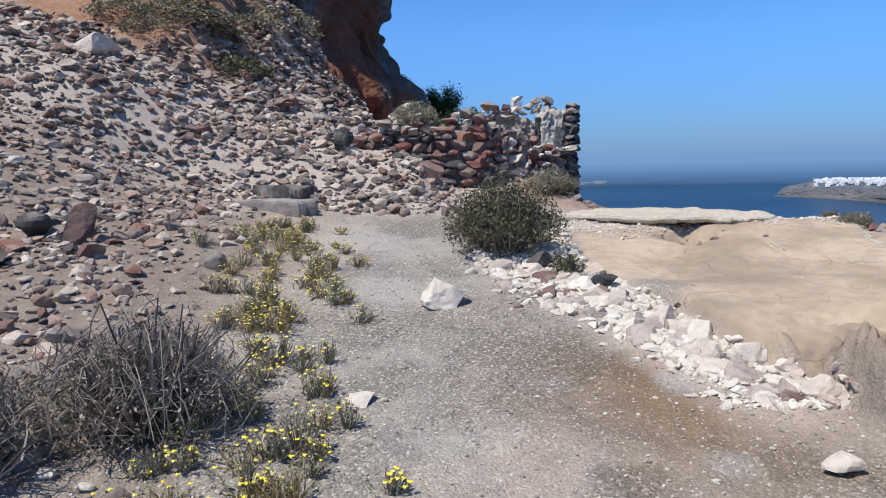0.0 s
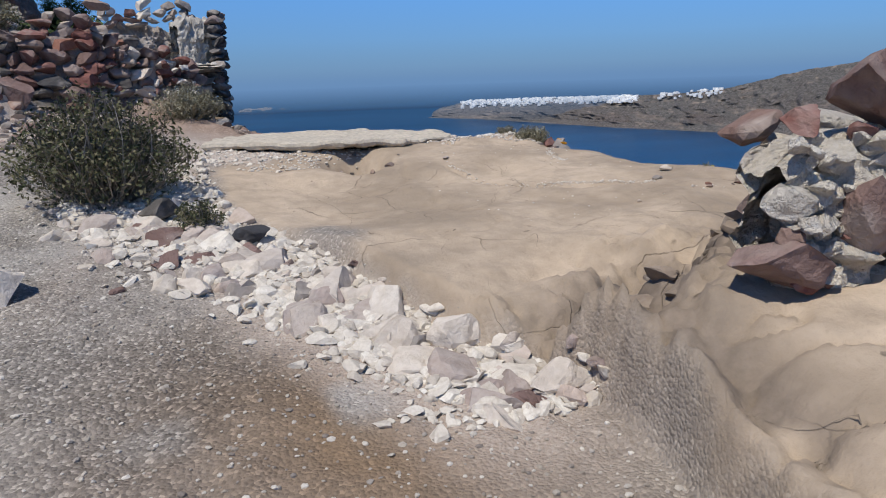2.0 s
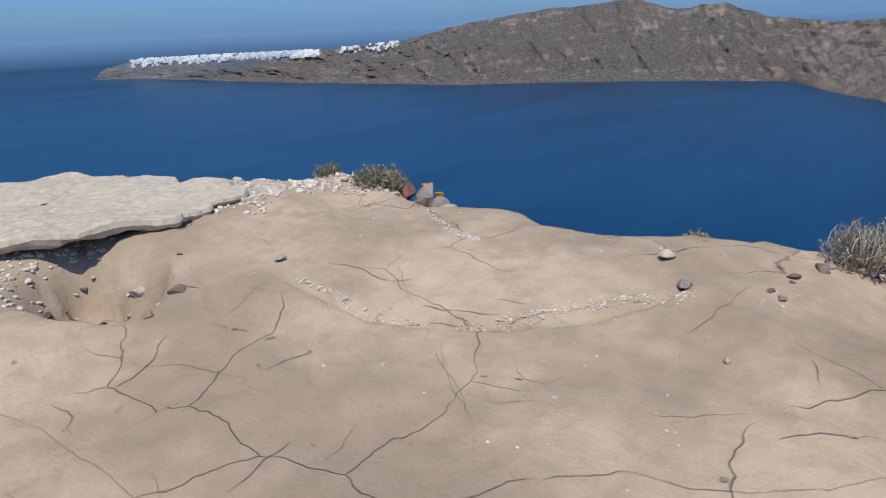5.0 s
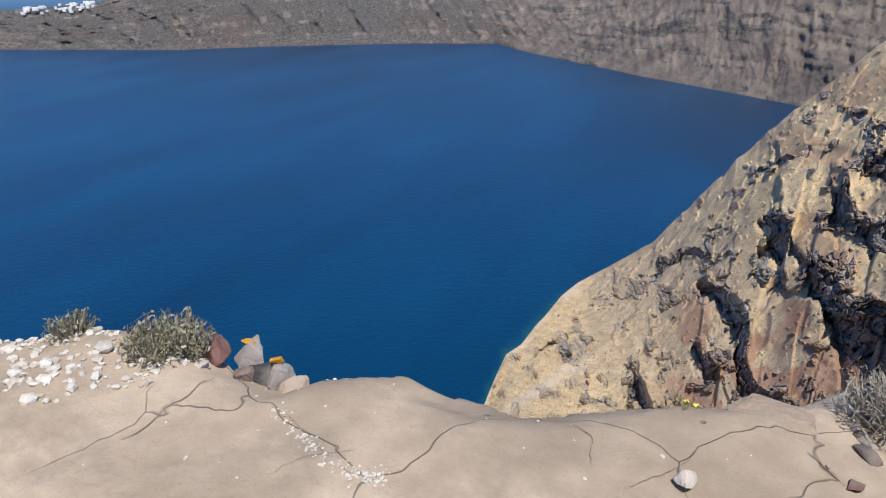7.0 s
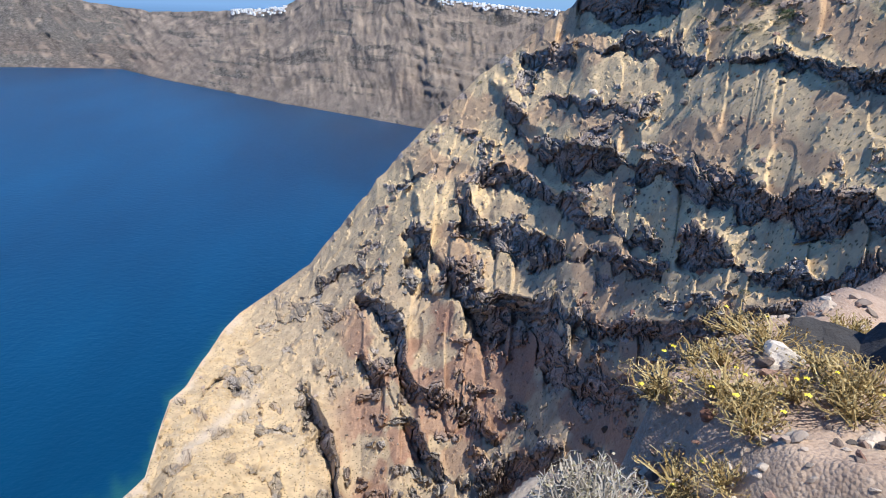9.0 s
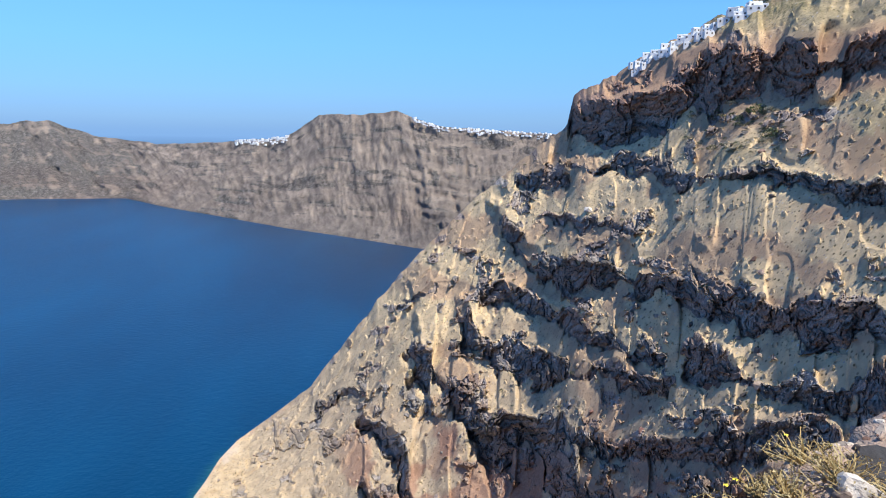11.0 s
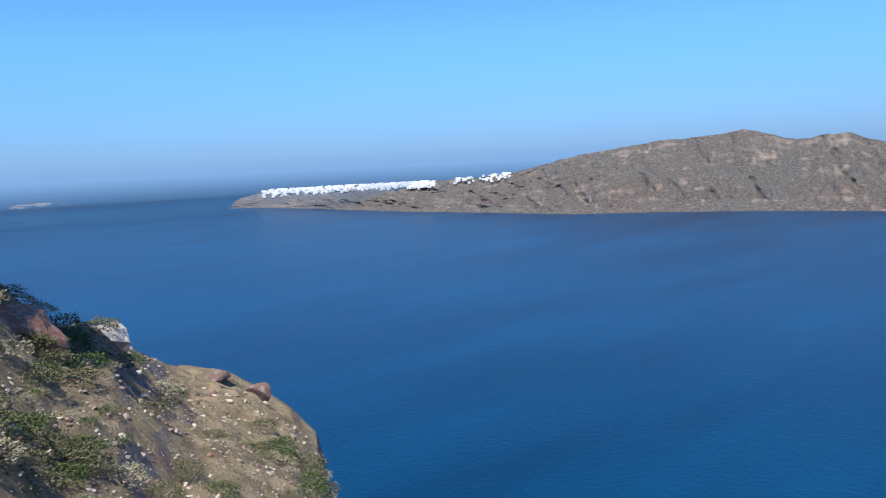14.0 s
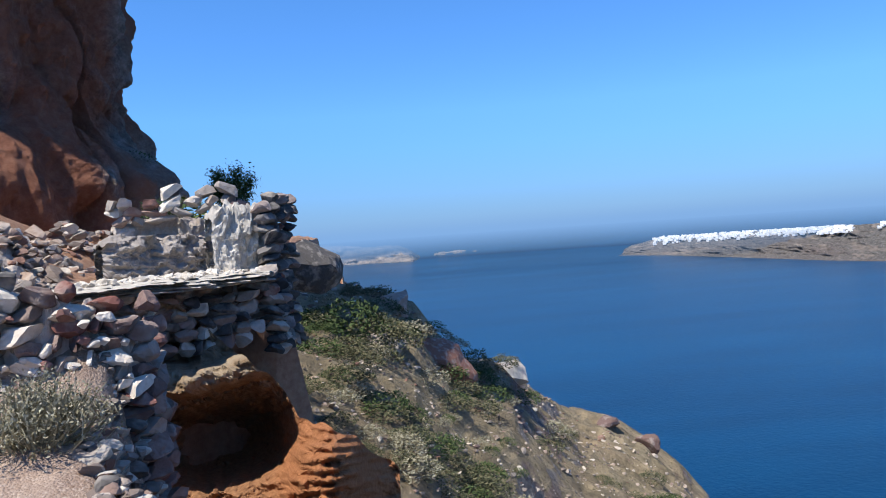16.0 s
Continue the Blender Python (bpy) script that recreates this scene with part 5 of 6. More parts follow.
for k, (w, pts) in enumerate((
        (0.010, ((1.62, 7.5), (1.94, 7.6), (2.21, 7.18), (2.29, 6.45), (2.5, 6.08), (2.67, 5.84), (2.9, 5.72), (3.17, 5.51), (3.28, 5.26), (3.51, 4.99), (3.8, 4.55))),
        (0.006, ((2.53, 5.37), (2.44, 5.25), (2.37, 5.12))), (0.007, ((2.34, 6.59), (2.19, 6.14), (2.1, 5.75))),
        (0.006, ((2.77, 4.84), (2.81, 4.66), (2.86, 4.51), (3.0, 4.35))), (0.006, ((3.35, 6.41), (3.12, 6.03), (2.92, 5.85))), (0.007, ((2.5, 7.41), (2.6, 7.21), (2.72, 6.98), (2.81, 6.73))),
        (0.008, ((2.82, 6.74), (2.92, 6.74), (3.01, 6.73), (3.09, 6.79))), (0.006, ((3.41, 6.41), (3.3, 6.32), (3.22, 6.21), (3.1, 6.05))), (0.006, ((2.99, 7.18), (3.13, 7.24), (3.24, 7.26))),
        (0.006, ((3.47, 6.12), (3.4, 6.03), (3.4, 5.94), (3.5, 5.96))), (0.005, ((3.99, 7.19), (3.81, 7.05), (3.62, 6.81), (3.54, 6.7))), (0.005, ((3.56, 6.59), (3.38, 6.47), (3.36, 6.42))),
        (0.008, ((3.99, 5.72), (4.22, 5.71), (4.52, 5.68))), (0.007, ((3.36, 7.23), (3.40, 6.8), (3.62, 6.33), (3.98, 6.11), (4.3, 5.84))), (0.006, ((4.42, 7.42), (4.24, 7.05), (4.26, 6.93))),
        (0.010, ((2.62, 4.45), (2.7, 4.3), (2.85, 4.2), (2.95, 4.02), (3.0, 3.85))), (0.007, ((2.5, 3.3), (2.62, 2.95), (2.6, 2.6), (2.8, 2.3))), (0.006, ((2.62, 2.95), (2.9, 2.9), (3.2, 2.7))))):
    crack(pts, w * 0.19, 600 + 7 * k)

rng = random.Random(14)
for k in range(24):
    x, y, a = rng.uniform(2.2, 4.8), rng.uniform(4.7, 8.1), rng.choice((0.3, 0.5, 1.9, 2.4)) + rng.gauss(0, 0.25)
    if x < float(ledge_x(y)) + 0.15 or x > float(edge_x(y)) - 0.2:
        continue
    n, q = rng.uniform(0.06, 0.26), rng.gauss(0, 0.3)
    crack(((x, y), (x + n * math.cos(a), y + n * math.sin(a)), (x + n * math.cos(a) + 0.7 * n * math.cos(a + q), y + n * math.sin(a) + 0.7 * n * math.sin(a + q))), rng.uniform(0.0016, 0.0034), 900 + 3 * k)

# loose rubble, gravel and chips
ARC_X = (0, 3.36, 0.12, 3.39, 0.25, 3.40, 0.38, 3.45, 0.55, 3.62, 0.68, 3.81, 0.8, 3.98, 0.9, 4.17, 1.0, 4.30)
ARC_Y = (0, 7.23, 0.12, 6.98, 0.25, 6.78, 0.38, 6.62, 0.55, 6.33, 0.68, 6.23, 0.8, 6.11, 0.9, 5.98, 1.0, 5.84)
g = np.random.default_rng(3)
n = 4800
y = g.uniform(3.95, 8.6, n)
x = ledge_x(y) - 0.25 + g.normal(0, 0.17, n) * (1 + 0.5 * (y > 5.5)) - 0.10 * np.maximum(0, y - 5)
x = np.where(x > ledge_x(y) + 0.02, 2 * ledge_x(y) + 0.04 - x, x)
tagged(scatter("border_rubble", ground_spots(x, y), 0.012 + 0.07 * g.beta(1, 3.6, n), CHIPS, SMALL, 10), "small pale broken stones of the path border", "rubble", kind="stuff")
n = 11000
x, y = g.uniform(-9, 0.4, n), 9.8 + g.beta(1.1, 2.0, n) * 14
keep = (y < 13.4 + 1.2 * fbm(x * 0.5, y * 0.2, 0, 2, 98) + 6 * smooth(-5.0, -3, x)) & (x < 0.3 - 0.12 * (y - 12)) & ((y < 11.7) | (y > 12.5) | (x < -1.5))
x, y = x[keep], y[keep]
x, y = np.concatenate([x, g.uniform(-3.5, 0.7, 1400), g.uniform(-5, 0.3, 1500)]), np.concatenate([y, g.uniform(12.5, 16, 1400), g.uniform(16, 21, 1500)])
tagged(scatter("rubble", ground_spots(x, y), 0.025 + 0.24 * g.beta(0.9, 6.5, len(x)) + 0.004 * (y - 10), RUBBLE, SMALL, 11), "tumbled pale and dark stone rubble on the slope", "rubble", kind="stuff")
n = 6500
x, y = g.uniform(-6.5, -0.9, n), g.uniform(1.8, 9.8, n)
keep = g.uniform(0, 1, n) < smooth(-1.0, -2.4, x + 0.15 * (y - 4))
x, y = x[keep], y[keep]
tagged(scatter("rubble", ground_spots(x, y), 0.018 + 0.17 * g.beta(0.9, 5.5, len(x)), RUBBLE, SMALL, 12), "small broken stones beside the path", "rubble", kind="stuff")
n = 9000
x, y = g.uniform(-2.0, 2.4, n), 1.4 + g.beta(1, 1.8, n) * 8.4
keep = x < ledge_x(y) + 0.05
x, y = x[keep], y[keep]
tagged(scatter("gravel", ground_spots(x, y), 0.005 + 0.02 * g.beta(1, 7, len(x)), PEBBLE, CHIP, 13), "loose grey and pale gravel on the path", "gravel", kind="stuff")
n = 2600
y = g.uniform(7.8, 9.4, n)
x = g.uniform(1.6, 4.6, n)
keep = (x < edge_x(y) - 0.15) & (y + 0.25 * fbm(x * 2, y * 2, 0, 3, 21) > 8.3 - 0.45 * smooth(3.4, 3.8, x))
x, y = x[keep], y[keep]
tagged(scatter("white_gravel", ground_spots(x, y), 0.008 + 0.035 * g.beta(1, 5, len(x)), CHIPS, CHIP, 14), "white broken stone chips along the slab", "gravel", kind="stuff")
n = 420
m, k = g.uniform(0, 1, n), g.normal(0, 0.22, n)
x, y = 0.7 + 1.9 * m + 0.6 * k, 14.9 + 1.4 * m - 0.8 * k
tagged(scatter("white_rubble", np.stack([x, y, np.full(n, 1.60)], -1), 0.02 + 0.09 * g.beta(1, 4, n), CHIPS, SMALL, 17), "white plaster rubble on the vault floor", "rubble", kind="stuff")
n = 900
s = g.uniform(0, 1, n) ** 0.8
x = curve(s, *ARC_X) + g.normal(0, 0.018, n) * (0.5 + s)
y = curve(s, *ARC_Y) + g.normal(0, 0.018, n) * (0.5 + s)
x[:170], y[:170] = curve(s[:170], 0, 4.42, 0.5, 4.24, 1, 4.26), curve(s[:170], 0, 7.42, 0.6, 7.05, 1, 6.93)
x[:170] += g.normal(0, 0.02, 170)
x[170:260], y[170:260] = g.uniform(3.0, 4.8, 90), g.uniform(5.4, 7.8, 90)
tagged(scatter("crack_gravel", ground_spots(x, y), 0.003 + 0.010 * g.beta(1, 4, n), CHIPS, CHIP, 15), "white grit caught in a crack of the ledge", "gravel", kind="stuff")
n = 90
x, y = 2.8 + g.normal(0, 0.11, n), 7.95 + g.normal(0, 0.16, n)
tagged(scatter("rubble", ground_spots(x, y), 0.012 + 0.05 * g.beta(1, 3, n), RUBBLE, SMALL, 18), "broken stones in a hollow of the ledge", "rubble", kind="stuff")
n = 1000
y = np.where(g.uniform(0, 1, n) < 0.4, g.uniform(3.4, 5.45, n), g.normal(5.25, 0.14, n))
x = edge_x(y) - 0.05 - np.where(np.abs(y - 5.25) < 0.3, g.beta(1, 2, n) * 0.45, g.beta(1, 1.2, n) * 1.6)
tagged(scatter("rubble", ground_spots(x, y), 0.012 + 0.075 * g.beta(1, 5, n), RUBBLE, SMALL, 16), "pale broken stones at the cliff edge", "rubble", kind="stuff")


# ---- plants ----
def shrub(name, at, width, height, twigs, leaves, leaf, twig_mat, leaf_mat, label, category="shrub", seed=0, droop=0.25, flowers=0, upright=0.0, tangle=0.08):
    """Fine curved twigs from one root, small leaves along them, and now and then flowers."""
    g = np.random.default_rng(seed)
    thing = empty(name, at)
    tagged(thing, label, category)
    V, F, LV, LF, FV, FF = [], [], [], [], [], []
    base = lbase = fbase = 0
    for _ in range(twigs):
        a = g.uniform(0, 6.283)
        spread = g.uniform(0, 1) ** 0.6 * (1 - upright)
        tip = np.array([math.cos(a) * spread * width / 2, math.sin(a) * spread * width / 2, height * g.uniform(0.55, 1.0) * math.sqrt(max(0.08, 1 - 0.75 * spread ** 2))])
        root = np.array([math.cos(a), math.sin(a), 0]) * g.uniform(0, 0.25) * width / 2
        bend = g.normal(0, tangle, 3) * width
        pts = [root + (tip - root) * s + bend * math.sin(3.14 * s) - np.array([0, 0, droop * height * max(0, s - 0.6) ** 2 * 3 * spread]) for s in (0, 0.3, 0.6, 0.82, 1.0)]
        w0 = 0.004 + 0.004 * g.uniform() * width
        for k, p in enumerate(pts):
            w = w0 * (1 - 0.8 * k / 4)
            for j in range(3):
                V.append(p + w * np.array([math.cos(j * 2.094), math.sin(j * 2.094), 0.3 * j]))
        for k in range(4):
            for j in range(3):
                F.append((base + k * 3 + j, base + k * 3 + (j + 1) % 3, base + k * 3 + 3 + (j + 1) % 3, base + k * 3 + 3 + j))
        base += 15
        for _ in range(leaves):
            s = g.uniform(0.35, 1.0)
            k = min(3, int(s * 4))
            p = pts[k] + (pts[k + 1] - pts[k]) * (s * 4 - k if s < 1 else 1) + g.normal(0, 0.02, 3) * width
            d, u = g.normal(size=3), g.normal(size=3)
            d = d / np.linalg.norm(d) * leaf * g.uniform(0.7, 1.4)
            u = u / np.linalg.norm(u) * leaf * 0.35
            LV += [p - d / 2, p + u, p + d / 2, p - u]
            LF.append((lbase, lbase + 1, lbase + 2, lbase + 3))
            lbase += 4
        if flowers and g.uniform() < flowers:
            p = pts[-1]
            rr = g.uniform(0.008, 0.014)
            FV += [p + np.array([math.cos(q) * rr, math.sin(q) * rr, 0.006 * (i % 2)]) for i, q in enumerate(np.linspace(0, 6.283, 9)[:-1])] + [p + np.array([0, 0, 0.008])]
            FF += [(fbase + i, fbase + (i + 1) % 8, fbase + 8) for i in range(8)]
            fbase += 9
    tagged(mesh_object("twig_tangle", V, F, twig_mat, thing), kind="stuff")
    if LV:
        tagged(mesh_object("foliage", LV, LF, leaf_mat, thing), kind="stuff")
    if FV:
        tagged(mesh_object("blossom_cluster", FV, FF, PETAL, thing), kind="stuff")
    return thing


shrub("shrub", at_ground(0.85, 7.35), 1.25, 0.85, 700, 16, 0.03, TWIG, SHRUBLEAF, "dense grey-green thorny shrub beside the path", seed=1)
shrub("shrub", at_ground(1.35, 6.5), 0.35, 0.2, 120, 14, 0.02, TWIG, SHRUBLEAF, "small grey-green shrub among border stones", seed=2)
shrub("dry_bush", at_ground(-1.15, 3.75), 1.2, 0.62, 1100, 3, 0.02, TWIG, TWIG, "dry grey tangled bush beside the path", "bush", seed=3, tangle=0.11, droop=0.5)
shrub("dry_bush", at_ground(-1.75, 3.1), 1.0, 0.6, 700, 3, 0.02, TWIG, TWIG, "dry brown twiggy bush beside the path", "bush", seed=4, tangle=0.11, droop=0.5)
g = np.random.default_rng(8)
for k in range(130):
    y = g.uniform(2.6, 8.6)
    x = -0.74 - 0.17 * (y - 4) + g.normal(0, 0.30)
    shrub("flowering_herb", at_ground(x, y), g.uniform(0.14, 0.34), g.uniform(0.08, 0.24), 34, 5, 0.016, GOLDLEAF if k % 3 == 0 else DRYLEAF, GOLDLEAF if k % 4 == 0 else DRYLEAF,
          "yellow-flowered wild herb growing beside the path", "herb", 300 + k, 0.1, 0.22)
shrub("pale_bush", at_ground(5.25, 5.45), 0.42, 0.26, 300, 3, 0.014, PALETWIG, DRYLEAF, "pale dry thorn bush at the cliff edge", "bush", seed=60)
shrub("grass_tuft", at_ground(4.58, 8.0, -0.10), 0.5, 0.24, 420, 3, 0.02, DRYLEAF, DRYLEAF, "dry grass tuft on the ledge rim", "grass", seed=61, upright=0.25)
shrub("grass_tuft", at_ground(4.52, 8.4, -0.02), 0.3, 0.12, 120, 1, 0.02, DRYLEAF, DRYLEAF, "small dry grass tuft on the ledge rim", "grass", seed=62, upright=0.3)
shrub("yellow_herb", at_ground(5.03, 6.16, -0.05), 0.2, 0.10, 60, 7, 0.016, GOLDLEAF, DRYLEAF, "yellow-flowered herb at the cliff edge", "herb", seed=63, flowers=0.06)
for k in range(26):
    y = g.uniform(3.9, 5.2)
    x = 5.2 + g.uniform(0.0, 1.5) * (5.5 - y)
    shrub("golden_herb", at_ground(x, y), g.uniform(0.2, 0.5), g.uniform(0.07, 0.17), 60, 6, 0.013, GOLDLEAF, GOLDLEAF,
          "golden dried herb with a few yellow flowers", "herb", 70 + k, 0.1, 0.02)
shrub("wall_shrub", (-0.35, 12.6, 1.95), 0.9, 0.5, 260, 10, 0.035, DRYLEAF, DRYLEAF, "pale grassy shrub on top of the ruined wall", "shrub", seed=90)
shrub("olive_bush", (-0.2, 13.6, 1.7), 0.7, 0.6, 200, 14, 0.05, TWIG, GREENLEAF, "green bush behind the ruined wall", "bush", seed=91)

# ---- village ----
def white_village(name, b0, b1, count, size, seed, label, back=0.0):
    g = np.random.default_rng(seed)
    V, F = [], []
    for k in range(count):
        b = g.uniform(b0, b1)
        e = curve(b, *RIDGE) - g.beta(1, 2.2) * 0.55 + 0.06
        shore, ridge = float(curve(b, *SHORE)), float(curve(b, *RIDGE))
        deep = 0.18 + 0.12 * float(smooth(40, 60, b))
        R = (SEA_Z - EYE_Z) / math.tan(radians(shore)) * (0.985 + back + deep * float(np.clip((e - shore) / (ridge - shore), 0, 1)) ** 1.15)
        p = bearing_point(b, e, float(far_reach(R)))
        w, d, h = size * g.uniform(0.6, 1.6), size * g.uniform(0.6, 1.2), size * g.uniform(0.5, 0.9)
        a = g.uniform(0, 1.57)
        c, s = math.cos(a), math.sin(a)
        i = len(V)
        for dz in (-h, h):
            for dx, dy in ((-w, -d), (w, -d), (w, d), (-w, d)):
                V.append((p[0] + dx * c - dy * s, p[1] + dx * s + dy * c, p[2] + dz))
        F += [(i, i + 3, i + 2, i + 1), (i + 4, i + 5, i + 6, i + 7)] + [(i + q, i + (q + 1) % 4, i + 4 + (q + 1) % 4, i + 4 + q) for q in range(4)]
    tagged(mesh_object(name, V, F, WHITEWASH), label, "village", kind="stuff")


white_village("white_village", 25.2, 38.5, 620, 7, 1, "white houses of a village along the far cliff top")
white_village("white_hamlet", 40, 44.5, 60, 6, 2, "scattered white houses on the far ridge")
white_village("white_hamlet", 80.5, 84.5, 90, 3.2, 3, "white houses on a far saddle")
white_village("white_hamlet", 94, 106, 140, 2.4, 4, "white houses along the far cliff top")


# ---- below the wall: the hollowed ochre bank ----
def build_ochre_bank():
    nb, ne = 150, 130
    K, B = np.meshgrid(np.linspace(0, 1, ne), np.linspace(-17, 6.0, nb), indexing="ij")
    crest = curve(B, -17, -3.4, -9, -3.6, -6, -7.0, -3, -9.2, -1, -12.4, 1, -13.2, 3, -14.2, 6, -17)
    E_ = -26 + (crest + 0.25 * fbm(B * 0.9, 1.0, 0, 3, 109) + 26) * K
    r = 8.6 + 0.05 * (E_ + 12)
    lip = curve(B, -17, -9.5, -12, -10.0, -8, -10.6, -4, -9.8, -1, -9.0, 6, -10)
    cave = np.exp(-(((B + 6.5) / 4.2) ** 2 + ((E_ + 13.6) / 2.2) ** 2))
    cave2 = np.exp(-(((B + 10.5) / 4.0) ** 2 + ((E_ + 6.6) / 1.7) ** 2))
    r = r + 2.4 * (1 - np.exp(-1.7 * cave)) + 1.2 * (1 - np.exp(-1.5 * cave2))
    mound = np.exp(-(((B - 1.2) / 3.2) ** 2 + ((E_ + 16.5) / 4.5) ** 2))
    r = r - 1.5 * mound + 0.9 * smooth(2.5, 5.5, B)
    ledge = smooth(-1.2, 0.0, lip - E_) * smooth(2.4, 1.0, lip - E_ + 1.0)
    r = r - 0.35 * smooth(0, 0.6, E_ - lip) * smooth(2.6, 1.8, E_ - lip)
    r = r + 0.22 * fbm(B * 0.35, E_ * 0.6, 0, 5, 110) + 0.08 * fbm(B * 1.6, E_ * 2.2, 0, 4, 111) + 0.05 * np.sin(E_ * 9 + 2 * fbm(B * 0.3, E_ * 0.3, 0, 3, 112)) * mound
    r = r - 0.16 * smooth(-19, -24, E_) * 8
    P = bearing_point(B, E_, r)
    ob = mesh_object("ochre_bank", P.reshape(-1, 3), grid_faces(ne, nb), OCHRE, None, False, (("red", np.clip(mound * 1.6 + smooth(-11, -14, E_) * 0.5, 0, 1)), ("sand", smooth(-0.2, 0.8, E_ - lip) * 0.9)))
    tagged(ob, "hollowed bank of ochre pumice and orange tuff", "bank", kind="structure")
    return P


build_ochre_bank()
g = np.random.default_rng(21)


def slope_spots(b, r):
    b, r = np.asarray(b, float), np.asarray(r, float)
    z, _ = slope_height(b, r)
    return np.stack([EYE_X + r * np.sin(np.radians(b)), EYE_Y + r * np.cos(np.radians(b)), z], -1)


# stones down the broken edge below the wall
n = 1500
y = g.uniform(9.8, 12.6, n)
x = edge_x(y) + g.beta(1, 1.6, n) * 1.6 - 0.15
tagged(scatter("rubble", ground_spots(x, y), 0.03 + 0.16 * g.beta(1, 5, n), RUBBLE, SMALL, 22, sink=0.3), "mixed broken stones spilling below the wall", "rubble", kind="stuff")
n = 7000
b, r = g.uniform(-14, 34, n), 9 + 45 * g.uniform(0, 1, n) ** 1.2
tagged(scatter("slope_stones", slope_spots(b, r), (0.02 + 0.22 * g.beta(1, 8, n)) * (0.5 + r / 30), RUBBLE, SMALL, 23), "loose stones on the headland slope", "rubble", kind="stuff")

# boulders on the slope
for b, r, size, turn, k, mat, label in (
        (8.2, 33, (2.2, 1.3, 1.1), (0, 24, 30), 2, STONE_RED, "large red-brown boulder on the slope"),
        (4.6, 28, (1.1, 0.8, 0.8), (0, 15, 20), 4, STONE_MIX, "pinkish split boulder on the slope"),
        (14.0, 43, (1.3, 1.0, 0.95), (0, 0, 0), 6, STONE_PALE, "pale angular boulder on the slope crest"),
        (5.2, 36, (1.3, 1.0, 0.9), (0, 0, 50), 7, STONE_MIX, "grey lichened boulder on the slope crest"),
        (24.0, 55, (1.2, 1.0, 1.1), (0, 10, 0), 8, STONE_PURPLE, "brown rock knob at the end of the slope"),
        (20.9, 56, (1.1, 0.9, 0.7), (0, 0, 20), 9, STONE_PURPLE, "brown rock knob on the slope crest"),
        (5.0, 9.0, (0.20, 0.16, 0.2), (0, 0, 0), 11, STONE_PALE, "pale stone beside the ochre bank"),
        (-0.6, 20, (0.9, 0.8, 0.8), (0, 0, 0), 12, STONE_DARK, "dark boulder behind the ruined vault")):
    p = slope_spots([b], [r])[0]
    if b == -0.6:
        p[2] = 1.0
    tagged(stone("boulder", tuple(p + np.array([0, 0, size[2] * 0.2])), size, turn, k, mat), label, "boulder")
for k, (x, y, lift, size, mat) in enumerate(((4.78, 7.72, 0.02, (0.10, 0.10, 0.12), STONE_GREY), (4.84, 7.56, 0.02, (0.08, 0.08, 0.10), STONE_GREY), (4.68, 7.86, 0.03, (0.10, 0.08, 0.08), STONE_RED),
                                          (4.62, 7.70, 0.0, (0.07, 0.06, 0.05), STONE_RED), (4.74, 7.62, 0.0, (0.10, 0.09, 0.08), STONE_DARK), (4.62, 7.48, -0.02, (0.10, 0.07, 0.06), STONE_TUFF),
                                          (4.70, 7.96, 0.0, (0.09, 0.08, 0.07), STONE_MIX), (4.90, 7.34, -0.03, (0.05, 0.04, 0.035), STONE_WHITE))):
    top = tagged(stone("edge_stone", (min(x, float(edge_x(y)) - 0.02), y, float(ground_height(float(edge_x(y)) - 0.2, y)) + lift - 0.05), tuple(0.8 * q for q in size), (0, 12, 30 * k), k + 3, mat), "lichened stone perched on the cliff edge", "stone")
    if k in (0, 1):
        v, f = rock_shape(400 + k, 2)
        cap = mesh_object("lichen_patch", v * np.array([0.5, 0.45, 0.16]) + np.array([0, 0, 0.74]), f, LICHEN, top)

# scrub on the slope, each bush a clump of fine leaves
def bush_mesh(name, seed, count, leaf, mat):
    g = np.random.default_rng(seed)
    d = g.normal(size=(count, 3))
    d /= np.linalg.norm(d, axis=1)[:, None]
    lump = 0.75 + 0.45 * vnoise(d[:, 0] * 2.2 + seed, d[:, 1] * 2.2, d[:, 2] * 2.2, seed)
    p = d * (lump * g.uniform(0.55, 1.0, count) ** 0.5)[:, None]
    p[:, 2] = np.abs(p[:, 2])
    a, c = g.normal(size=(count, 3)), g.normal(size=(count, 3))
    a *= leaf / np.linalg.norm(a, axis=1)[:, None]
    c *= 0.5 * leaf / np.linalg.norm(c, axis=1)[:, None]
    V = np.stack([p - a, p + c, p + a, p - c], 1).reshape(-1, 3)
    F = np.arange(count * 4).reshape(-1, 4)
    me = bpy.data.meshes.new(name)
    me.from_pydata(V.tolist(), [], F.tolist())
    me.materials.append(mat)
    me.update()
    return me


BUSHES = [bush_mesh("scrub_%d" % k, 500 + k, 900, 0.07, m) for k, m in enumerate((SHRUBLEAF, DRYLEAF, GREENLEAF, DRYLEAF, SHRUBLEAF))]


def bush(name, at, size, k, label, category="bush"):
    ob = new(name, BUSHES[k])
    ob.matrix_basis = Matrix.LocRotScale(at, Euler((0, 0, k * 1.3 + at[0])), size)
    return tagged(ob, label, category, "scrub on the slopes", "")


